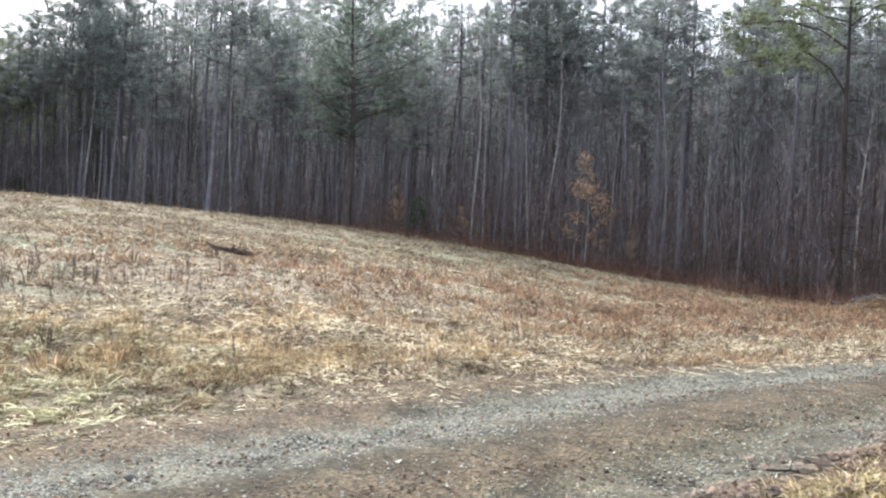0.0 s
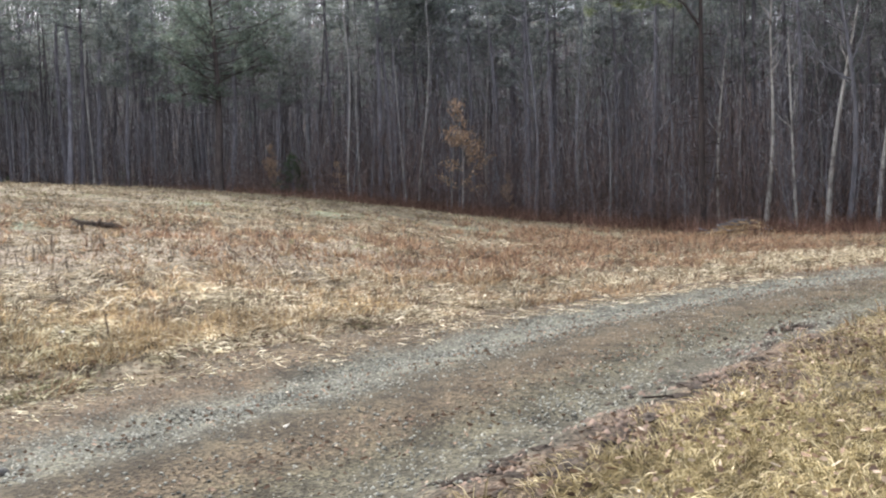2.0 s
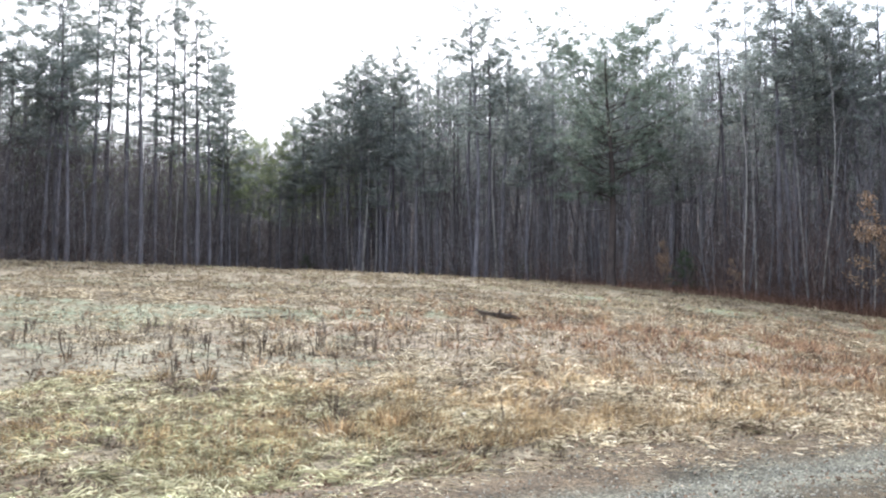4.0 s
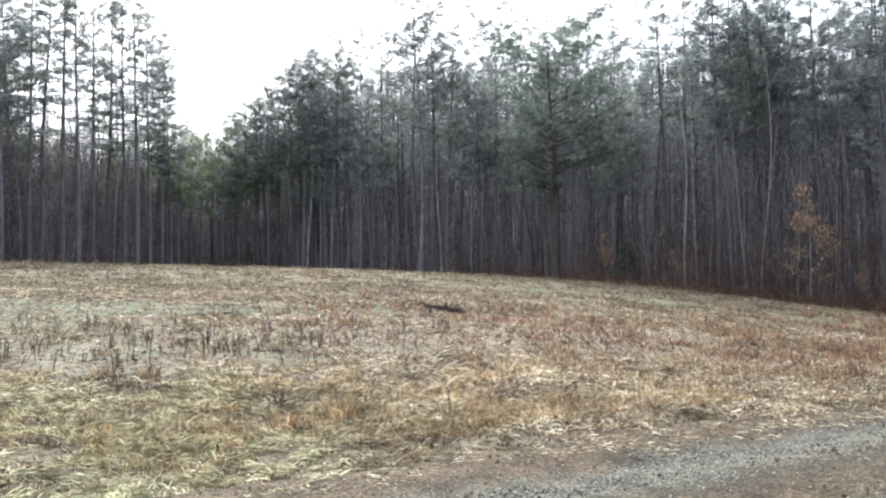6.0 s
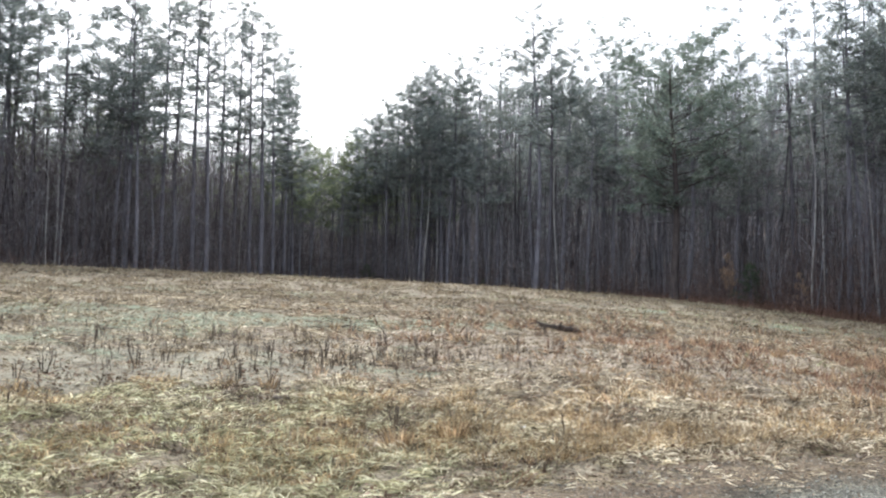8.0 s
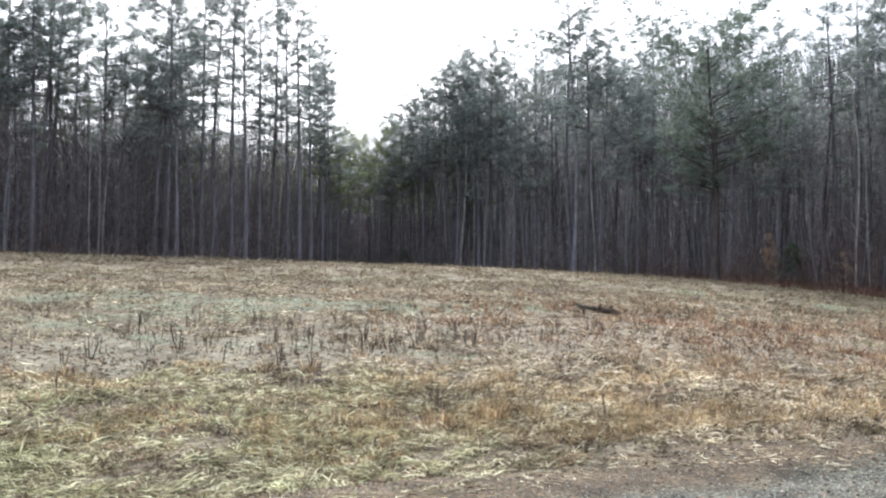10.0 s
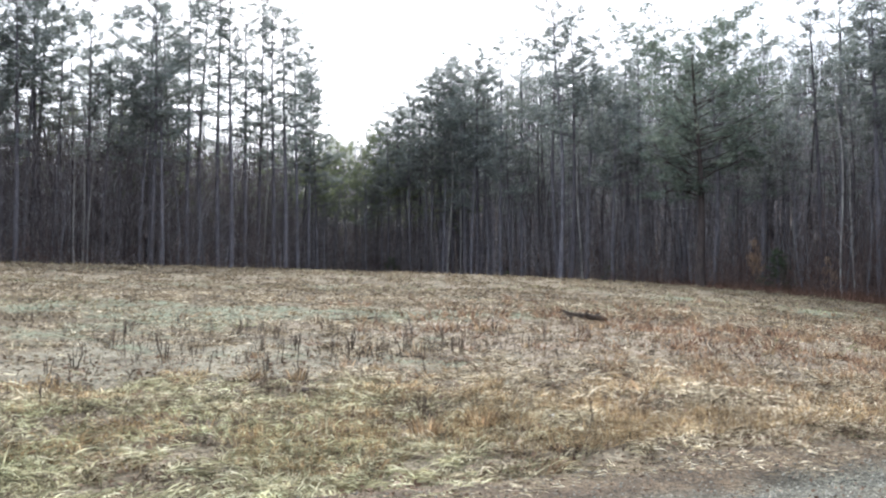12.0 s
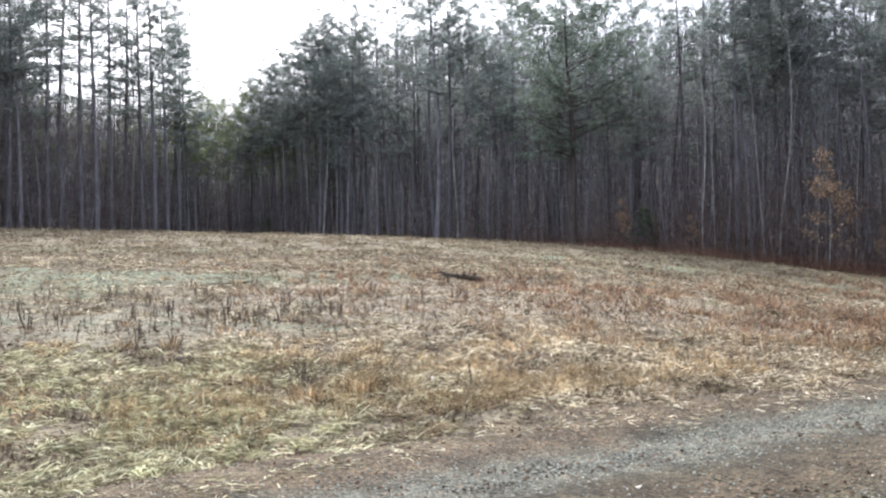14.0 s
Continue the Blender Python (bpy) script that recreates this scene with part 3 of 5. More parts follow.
low_pine = tagged(make_pine(130, 10.5, 0.1, 0.5, 2.2, 34, 6, stubs=16, clump=0.4, needles=13, leaf=M_GAPNEEDLE), "shorter green pine in the gap between the stands", "pine tree", "young pines in the gap")
bares = [make_bare(200 + i, h, tr, M_GREYBARK, limbs=lb, lean=ln) for i, (h, tr, lb, ln) in enumerate([
    (14, 0.11, 20, 0.02), (12, 0.09, 18, 0.04), (15, 0.13, 22, 0.015), (10, 0.07, 16, 0.05), (13, 0.085, 14, 0.03), (9, 0.055, 16, 0.03)])]
for b_ in bares:
    tagged(b_, "leafless grey-barked tree with thin rising limbs", "bare tree", "bare trees of the wood")
pales = [make_bare(300 + i, h, tr, M_WHITEBARK if i > 2 else M_PALEBARK, "pale_tree", limbs=12, lean=ln, sway=0.7, first=0.5, twigs=7) for i, (h, tr, ln) in enumerate([
    (13, 0.056, 0.008), (11, 0.046, 0.012), (14, 0.06, 0.006), (10, 0.105, 0.006), (7, 0.07, 0.02)])]
for b_ in pales:
    tagged(b_, "slim tree with pale blotched bark, leafless", "pale tree", "pale trunks at the wood's edge")
used = set()


def plant(proto, az, r, turn, size=1.0, lean=0.0):
    """First planting moves the prototype itself; later ones are copies."""
    m = place(proto, az, r, turn, size, lean)
    if proto in used:
        return copy_thing(proto, m)
    used.add(proto)
    proto.matrix_basis = m
    return proto


tr_rng = random.Random(4)
# pale trunks: bearing, metres behind the wood's edge, which, size
for az, back, which, size, lean in [(-43.0, 0.5, 1, 0.9, -3), (-42.6, 0.8, 0, 0.85, 1), (-42.3, 0.6, 0, 0.8, 2), (-32.3, 1.0, 2, 1.1, 0), 
                                    (-21.8, 1.0, 1, 1.15, -5), (-21.1, 1.2, 2, 1.1, 0), (-20.4, 2.2, 0, 1.1, 2), (-12.9, 0.4, 2, 0.95, 2), (-0.7, 1.5, 0, 0.8, 0),
                                    (1.8, 0.3, 2, 0.95, -2), (2.5, 0.6, 0, 1.0, -1), (5.3, 0.3, 1, 1.0, -4), (6.05, 0.5, 2, 0.95, 2), (10.1, 3.0, 0, 1.0, 2),
                                    (8.05, -0.3, 1, 0.85, 2), (13.1, 2.5, 1, 0.9, -1), (15.7, 1.8, 1, 0.8, 1), (17.6, -0.4, 1, 0.7, 2), (23.95, 1.4, 4, 1.1, 4), (25.0, 2.0, 1, 0.85, 1), (26.45, 0.3, 3, 1.0, 3),
                                    (28.2, 0.6, 4, 1.0, -2), (29.4, 2.0, 0, 0.8, 1), (29.8, 0.3, 3, 1.05, 8), (32.4, 0.8, 3, 0.85, 7), (34.0, 1.2, 2, 0.75, 3)]:
    plant(pales[which], az, float(tree_line(az)) + back, tr_rng.uniform(0, 360), size, lean)
# dark pines that stand out one by one
for az, back, which, size in [(-46.1, 1.5, 0, 1.0), (-42.4, 3, 5, 1.02), (-38.9, 1.5, 5, 1.05), (-40.6, 4, 2, 1.0), (-36.8, 2, 3, 1.0), (-35.9, 3, 1, 1.0), (-35.0, 1.5, 1, 1.02), (-34.2, 1.0, 3, 1.0),
                              (-33.4, 2.0, 3, 1.0), (-32.6, 3.0, 3, 1.02), (-31.7, 1.5, 3, 1.0), (-31.0, 0.8, 0, 1.05), (-30.3, 1.2, 3, 0.98), (-20.8, 4, 1, 1.0), (-18.6, 3, 2, 1.03),
                              (-16.5, 3.5, 3, 1.0), (-14.2, 1.0, 1, 1.08), (-13.5, 0.6, 5, 1.08), (-9.5, 5, 3, 0.95), (3.8, 2.5, 1, 1.05), (0.8, 4, 0, 1.05), (13.0, 3, 1, 0.95)]:
    plant(pines[which], az, float(tree_line(az)) + back, tr_rng.uniform(0, 360), size)
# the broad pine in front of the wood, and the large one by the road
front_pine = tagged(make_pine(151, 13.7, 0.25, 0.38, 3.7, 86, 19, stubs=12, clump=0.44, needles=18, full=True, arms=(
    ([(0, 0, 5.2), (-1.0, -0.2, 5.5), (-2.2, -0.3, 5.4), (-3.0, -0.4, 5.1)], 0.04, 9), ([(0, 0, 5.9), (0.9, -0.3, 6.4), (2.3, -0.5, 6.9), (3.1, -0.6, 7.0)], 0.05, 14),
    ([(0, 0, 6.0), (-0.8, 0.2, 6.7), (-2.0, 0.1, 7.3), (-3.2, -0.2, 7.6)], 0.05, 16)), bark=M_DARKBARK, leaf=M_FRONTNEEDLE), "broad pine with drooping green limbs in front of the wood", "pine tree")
front_pine.matrix_basis = place(front_pine, -5.95, float(tree_line(-6.0)) - 1.8, 0, 0.96)
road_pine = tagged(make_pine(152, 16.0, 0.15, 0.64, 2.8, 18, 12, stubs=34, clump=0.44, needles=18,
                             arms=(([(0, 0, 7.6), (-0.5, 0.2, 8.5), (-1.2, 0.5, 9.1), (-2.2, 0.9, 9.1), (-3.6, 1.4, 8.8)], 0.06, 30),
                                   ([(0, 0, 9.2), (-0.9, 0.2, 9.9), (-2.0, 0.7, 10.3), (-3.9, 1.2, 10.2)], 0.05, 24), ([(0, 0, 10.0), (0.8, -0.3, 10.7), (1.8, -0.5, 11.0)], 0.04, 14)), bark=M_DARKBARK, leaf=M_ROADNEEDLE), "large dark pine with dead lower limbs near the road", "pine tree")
road_pine.matrix_basis = place(road_pine, 23.0, float(tree_line(22.9)) - 0.2, 0)

# the wood behind: pines and bare trees, kept apart from one another
spots = []


def free(x, y, gap):
    for px, py in spots:
        if (px - x) ** 2 + (py - y) ** 2 < gap * gap:
            return False
    spots.append((x, y))
    return True


for want, stock, deep in ((140, pines, (2.5, 26)), (150, bares, (0.5, 22))):
    made = 0
    while made < want:
        az = tr_rng.uniform(-54, 44)
        back = deep[0] + (deep[1] - deep[0]) * tr_rng.random() ** 1.3
        if stock is pines and (-37.5 < az < -21.5 or (az > 27 and tr_rng.random() < 0.5)):
            continue
        x, y = polar(az, float(tree_line(az)) + back)
        if not free(float(x), float(y), 0.9):
            continue
        size = tr_rng.uniform(0.85, 1.05)
        if -31 < az < -21:
            size *= 0.72
        plant(tr_rng.choice(stock), az, float(tree_line(az)) + back, tr_rng.uniform(0, 360), size, tr_rng.uniform(-2, 2))
        made += 1
for k in range(22):
    az = tr_rng.uniform(-31, -20)
    plant(low_pine, az, float(tree_line(az)) + tr_rng.uniform(4, 15), tr_rng.uniform(0, 360), tr_rng.uniform(0.9, 1.1))
for az, back, which, size in [(-26.3, 2, 4, 0.78), (-25.4, 4, 2, 0.82), (-24.7, 1.5, 3, 0.78), (-24.0, 3, 0, 0.86), (-23.4, 1.5, 2, 0.92), (-22.8, 3.5, 3, 0.88), (-22.2, 2, 5, 0.98),
                              (-21.6, 4, 1, 0.96), (-25.0, 7, 5, 0.85), (-23.0, 7, 4, 1.0), (-29.6, 1.5, 3, 0.92), (-29.9, 4, 2, 0.95), (-28.9, 6, 4, 0.75), (-29.1, 0.6, 4, 1.08)]:
    plant(pines[which], az, float(tree_line(az)) + back, tr_rng.uniform(0, 360), size)
for az, back, size in [(-29.4, 1.5, 0.95), (-28.6, 0.8, 0.96), (-28.0, 2.4, 1.0), (-27.4, 1.0, 1.0), (-26.7, 2.5, 1.06), (-27.9, 5.5, 1.05), (-26.1, 1.2, 1.1), (-25.2, 2.2, 1.15)]:
    plant(low_pine, az, float(tree_line(az)) + back, tr_rng.uniform(0, 360), size)
mid_pine = tagged(make_pine(131, 12.5, 0.15, 0.54, 2.5, 38, 7, stubs=14, clump=0.48), "middling pine with green limbs from half its height", "pine tree", "pines of the wood")
for az, back, size in [(-39.4, 2.5, 1.0), (-38.2, 1.2, 0.95), (-41.5, 3.0, 0.95), (-19.6, 1.5, 0.85), (-17.2, 1.0, 0.9), (-11.0, 2.0, 0.95)]:
    plant(mid_pine, az, float(tree_line(az)) + back, tr_rng.uniform(0, 360), size)
for az, back, which, size in [(-51.5, 2, 0, 1.0), (-50.2, 4, 5, 1.0), (-49.3, 1.5, 4, 1.05), (-48.4, 3, 2, 1.0), (-47.5, 5, 5, 1.05), (-46.8, 2.5, 4, 1.0), (-45.2, 4, 0, 1.0),
                              (-22.4, 2.5, 0, 0.95), (-21.4, 2.5, 5, 1.0), (-20.0, 3, 0, 1.02), (-19.2, 2, 1, 0.98), (-17.8, 2, 3, 0.97), (-24.3, 3, 5, 0.82), (-23.6, 4, 0, 0.86), (-25.6, 4, 4, 0.86)]:
    plant(pines[which], az, float(tree_line(az)) + back, tr_rng.uniform(0, 360), size)
for k in range(44):
    az = tr_rng.uniform(-47, -28.5)
    plant(tr_rng.choice(bares), az, float(tree_line(az)) + tr_rng.uniform(1.5, 22), tr_rng.uniform(0, 360), tr_rng.uniform(0.62, 0.85), tr_rng.uniform(-2, 2))
for az, back, size in [(-45.6, 6, 0.9), (-43.9, 8, 0.95), (-40.2, 7, 0.95), (-37.4, 5, 0.85), (-36.2, 9, 0.85), (-34.6, 7, 0.8), (-33.0, 9, 0.82), (-31.6, 7, 0.82), (-30.6, 10, 0.85), (-35.4, 13, 0.9), (-38.6, 12, 0.95), (-32.2, 14, 0.9)]:
    plant(low_pine, az, float(tree_line(az)) + back, tr_rng.uniform(0, 360), size)
for k in range(46):
    az = tr_rng.uniform(3, 42)
    plant(tr_rng.choice(pines), az, float(tree_line(az)) + tr_rng.uniform(2.5, 24), tr_rng.uniform(0, 360), tr_rng.uniform(0.8, 1.0))
for az, back, which, size in [(1.9, 5, 3, 1.0), (4.7, 3, 3, 1.02), (6.4, 6, 5, 1.05), (9.4, 5, 3, 1.0), (12.3, 7, 1, 1.05), (14.4, 5, 3, 1.0), (18.8, 6, 3, 0.98)]:
    plant(pines[which], az, float(tree_line(az)) + back, az * 31, size)
for k in range(26):
    az = tr_rng.uniform(-50, -38) if k < 8 else tr_rng.uniform(-22, 4)
    plant(mid_pine, az, float(tree_line(az)) + tr_rng.uniform(3, 16), tr_rng.uniform(0, 360), tr_rng.uniform(0.8, 1.05))
saplings = [make_bare(400 + i, h, tr, M_GREYBARK, "sapling", limbs=10, lean=0.02, sway=2.0, first=0.25, twigs=8, spread=0.3) for i, (h, tr) in enumerate([(5, 0.03), (6.5, 0.04), (4, 0.025), (7.5, 0.045)])]
for b_ in saplings:
    tagged(b_, "thin leafless sapling at the wood's edge", "sapling", "saplings at the wood's edge")
for k in range(190):
    az = tr_rng.uniform(-52, 40)
    plant(tr_rng.choice(saplings), az, float(tree_line(az)) - 0.2 + 9 * tr_rng.random() ** 1.6, tr_rng.uniform(0, 360), tr_rng.uniform(0.7, 1.15), tr_rng.uniform(-4, 4))


# far trunks, thin saplings and brush, too many to count
def scatter(n, az0, az1, back0, back1, power=1.0):
    az = rng.uniform(az0, az1, n)
    r = tree_line(az) + back0 + (back1 - back0) * rng.uniform(0, 1, n) ** power
    x, y = polar(az, r)
    return x, y, land(x, y), az


def stems(n, back0, back1, h0, h1, r0, r1):
    bag = Bag()
    x, y, z, az = scatter(n, -56, 48, back0, back1)
    for i in range(n):
        h = rng.uniform(h0, h1) * (0.72 if -31 < az[i] < -21 else 1)
        rad = rng.uniform(r0, r1)
        lean = rng.normal(size=2) * (0.06 + 0.05 * (rad < 0.04)) * h
        b = rng.normal(size=2) * (0.2 + 0.25 * (rad < 0.04))
        bag.add(*tube([(x[i], y[i], z[i] - 0.2), (x[i] + lean[0] * 0.5 + b[0], y[i] + lean[1] * 0.5 + b[1], z[i] + h * 0.5), (x[i] + lean[0], y[i] + lean[1], z[i] + h)], [rad, rad * 0.7, rad * 0.2], 4))
    return bag


def haze_of_twigs(n, back0, back1, top, l0, l1, w0, w1, rise=0.9, az0=-56, az1=48):
    x, y, z, az = scatter(n, az0, az1, back0, back1)
    h = rng.uniform(0.02, 1, n) ** 1.15 * np.where((az > -31) & (az < -21), top * 0.7, top)
    d = rng.normal(size=(n, 3)) * [0.6, 0.6, 0.4] + [0, 0, rise]
    bag = Bag()
    bag.add(*blades(np.stack([x, y, z + h], -1), d, rng.uniform(l0, l1, n), rng.uniform(w0, w1, n)))
    return bag


def far_woods():
    tagged(new("far_woods", stems(3600, 2.5, 60, 6, 14, 0.018, 0.075).mesh("far_woods", M_FARTRUNK, True)), "dense stand of thin leafless grey trunks", "woods", kind="stuff")
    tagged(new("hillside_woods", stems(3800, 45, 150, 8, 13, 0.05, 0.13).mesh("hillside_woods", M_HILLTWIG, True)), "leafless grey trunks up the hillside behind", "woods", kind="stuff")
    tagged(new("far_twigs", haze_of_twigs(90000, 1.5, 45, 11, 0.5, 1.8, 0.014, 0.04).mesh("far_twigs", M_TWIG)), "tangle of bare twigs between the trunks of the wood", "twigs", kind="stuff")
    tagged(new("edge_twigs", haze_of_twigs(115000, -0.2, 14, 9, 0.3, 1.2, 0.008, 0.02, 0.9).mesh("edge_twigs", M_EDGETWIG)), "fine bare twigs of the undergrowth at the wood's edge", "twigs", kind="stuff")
    tagged(new("thicket_twigs", haze_of_twigs(80000, 0.6, 16, 6.8, 0.4, 1.3, 0.012, 0.03, 0.9, -50, -22).mesh("thicket_twigs", M_EDGETWIG)), "dusky thicket of bare twigs between the pine trunks", "twigs", kind="stuff")
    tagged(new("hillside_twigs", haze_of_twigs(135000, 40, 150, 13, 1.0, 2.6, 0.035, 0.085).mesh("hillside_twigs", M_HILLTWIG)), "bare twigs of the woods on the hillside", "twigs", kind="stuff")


def brush():
    bag = Bag()
    n = 90000
    x, y, z, az = scatter(n, -52, 42, -1.0, 10, 1.2)
    thick = np.clip(0.5 + 0.9 * waves(x, y, 3.5, 41) + 0.6 * waves(x, y, 1.2, 42), 0.04, 1)
    keep = rng.uniform(0, 1, n) < (0.25 + 0.75 * smooth01((az + 16) / 12)) * thick
    x, y, z, thick = x[keep], y[keep], z[keep], thick[keep]
    n = len(x)
    d = rng.normal(size=(n, 3)) * [0.55, 0.55, 0.3] + [0, 0, 0.9]
    up = rng.uniform(0, 1, n) ** 3 * 1.9 * thick
    ln = rng.uniform(0.2, 0.8, n)
    bag.add(*blades(np.stack([x, y, z + up], -1), d, ln, rng.uniform(0.008, 0.024, n), 0.05))
    tagged(new("brush", bag.mesh("brush", M_BRUSH)), "russet dead brush along the foot of the wood", "brush", kind="stuff")
    bag = Bag()
    n = 75000
    x, y, z, az = scatter(n, -15, 42, -3.2, 3.0)
    keep = rng.uniform(0, 1, n) < smooth01((az + 14) / 8) * np.clip(0.7 + 0.8 * waves(x, y, 2.0, 43), 0.05, 1) * smooth01((np.hypot(x, y) - tree_line(az) + 3.3 + 0.9 * waves(x, y, 3.0, 46)) / 3.4)
    x, y, z = x[keep], y[keep], z[keep]
    n = len(x)
    bag.add(*blades(np.stack([x, y, z], -1), rng.normal(size=(n, 3)) * [0.4, 0.4, 0.2] + [0, 0, 1], rng.uniform(0.25, 0.85, n), rng.uniform(0.012, 0.026, n), 0.1))
    tagged(new("briar_strip", bag.mesh("briar_strip", M_BRIAR)), "low strip of reddish-brown briars before the wood", "briars", kind="stuff")


def undergrowth():
    """Thin brown stems and whips between the trunks, thickest towards the road."""
    bag = Bag()
    n = 190000
    x, y, z, az = scatter(n, -54, 44, -0.6, 13, 1.3)
    thick = np.clip(0.6 + 0.8 * waves(x, y, 5.0, 44) + 0.4 * waves(x, y, 1.6, 45), 0.05, 1)
    keep = rng.uniform(0, 1, n) < (0.2 + 0.8 * smooth01((az + 14) / 16)) * thick
    x, y, z, thick, az = x[keep], y[keep], z[keep], thick[keep], az[keep]
    n = len(x)
    top = (2.6 + 2.2 * smooth01((az + 6) / 14)) * (0.5 + 0.5 * thick)
    up = rng.uniform(0, 1, n) ** 1.8 * top * rng.uniform(0.5, 1.5, n)
    d = rng.normal(size=(n, 3)) * [0.4, 0.4, 0.25] + [0, 0, 1.1]
    bag.add(*blades(np.stack([x, y, z + up], -1), d, rng.uniform(0.4, 1.3, n), rng.uniform(0.008, 0.024, n), 0.03))
    tagged(new("undergrowth", bag.mesh("undergrowth", M_UNDER)), "brown leafless undergrowth between the trunks of the wood", "undergrowth", kind="stuff")


def hillside_pines():
    """Far pine crowns along the hill, too many and too far to tell apart."""
    bag = Bag()
    x, y, z, az = scatter(150, -22, 46, 65, 150)
    for k in range(len(x)):
        h, c = rng.uniform(11, 15), 34
        u = rng.uniform(0, 1, c)
        a = rng.uniform(0, 6.28, c)
        rad = 2.3 * (1 - 0.75 * u) * rng.uniform(0.3, 1, c)
        p = np.stack([x[k] + np.cos(a) * rad, y[k] + np.sin(a) * rad, z[k] + h * (0.45 + 0.55 * u)], -1)
        p = np.repeat(p, 9, 0) + rng.normal(size=(9 * c, 3)) * 0.25
        bag.add(*blades(p, unit(9 * c) + [0, 0, 0.3], rng.uniform(0.4, 0.9, 9 * c), rng.uniform(0.08, 0.16, 9 * c)))
        bag.add(*tube([(x[k], y[k], z[k] - 0.3), (x[k], y[k], z[k] + h * 0.6), (x[k], y[k], z[k] + h)], [0.16, 0.1, 0.03], 4))
    tagged(new("hillside_pines", bag.mesh("hillside_pines", M_HAZYNEEDLE)), "far pines along the wooded hillside", "woods", kind="stuff")


far_woods()
hillside_pines()
undergrowth()
brush()

# ---- the field's grass ----


def field_points(n, r0, r1, az0=-54, az1=42):
    az = rng.uniform(az0, az1, n)
    r = np.sqrt(rng.uniform(r0 * r0, r1 * r1, n))
    x, y = polar(az, r)
    s, ac = road_coords(x, y)
    ok = (r < tree_line(az) + 1 - 2.6 * smooth01((az + 14) / 8) + 0.7 * waves(x, y, 2.5, 53)) & ((ac < field_edge(s) - 0.05 + 0.6 * waves(x, y, 0.9, 51) + 0.3 * waves(x, y, 0.35, 54)) | (ac > verge_edge(s) + 0.45 * waves(x, y, 0.7, 52)))
    return x[ok], y[ok], r[ok], az[ok]


def bareness(x, y):
    """Where the thatch is thin and the ground shows: 0 to 1."""
    return np.clip(moss_cover(x, y) + bare_soil(x, y), 0, 1)


def lushness(x, y):
    """Thick straw beside the road, on the verge and in bands across the field: 0 to 1."""
    s, ac = road_coords(x, y)
    band = np.exp(-((-ac - 3.9) / 1.9) ** 2) + 0.6 * np.exp(-((-ac - 6.4) / 1.2) ** 2)
    return np.where(ac > 2, 0.75, 1 - 0.6 * rosy_thatch(x, y)) * np.clip(0.15 + 0.5 * band + 0.95 * waves(x, y, 2.4, 72) + 1.0 * waves(x, y, 0.8, 73) + 0.8 * waves(x, y, 0.35, 74), 0.02, 1)


def straw_spots(x, y):
    """Two thick pale patches beside the road's bend."""
    a = np.exp(-(((x - 7.1) / 1.5) ** 2 + ((y - 17.0) / 0.9) ** 2))
    b = np.exp(-(((x - 11.6) / 2.2) ** 2 + ((y - 19.4) / 1.2) ** 2))
    return np.clip(1.6 * a + 1.6 * b, 0, 1) * np.clip(0.8 + 0.8 * waves(x, y, 1.1, 178), 0, 1)


def rustiness(x, y):
    g = 1.9 * np.exp(-(((x - 7.0) / 6.0) ** 2 + ((y - 17.5) / 4.8) ** 2)) + 0.55 * np.exp(-(((x + 3) / 6) ** 2 + ((y - 20) / 4) ** 2)) + 1.3 * np.exp(-(((x - 10.5) / 6) ** 2 + ((y - 26) / 7) ** 2))
    return np.clip(g * (0.8 + 1.2 * waves(x, y, 3.2, 74)) - 1.5 * straw_spots(x, y), 0, 1) * (1 - 0.85 * np.exp(-((road_coords(x, y)[1] + 3.3) / 1.0) ** 2))


def flat_straw(bag, n, r0, r1, ln, wd, segs, az0=-54, az1=42):
    """Blades laid flat in swirls."""
    x, y, r, az = field_points(n, r0, r1, az0, az1)
    keep = rng.uniform(0, 1, len(x)) < (road_coords(x, y)[1] < 0) * lushness(x, y) * (1 - 0.84 * bareness(x, y))
    x, y = x[keep], y[keep]
    m = len(x)
    flow = 2.2 * waves(x, y, 2.4, 63) * math.pi
    d = np.stack([np.cos(flow), np.sin(flow), np.zeros(m)], -1) + rng.normal(size=(m, 3)) * [0.7, 0.7, 0.1]
    d[:, 2] = 0.2 * np.abs(rng.normal(size=m)) + 0.04
    base = np.stack([x, y, land(x, y) - 0.01 + rng.uniform(0, 0.05, m)], -1)
    bag.add(*blades(base, d, ln * rng.uniform(0.5, 1.3, m), wd * rng.uniform(0.6, 1.4, m), 0.15, segs))


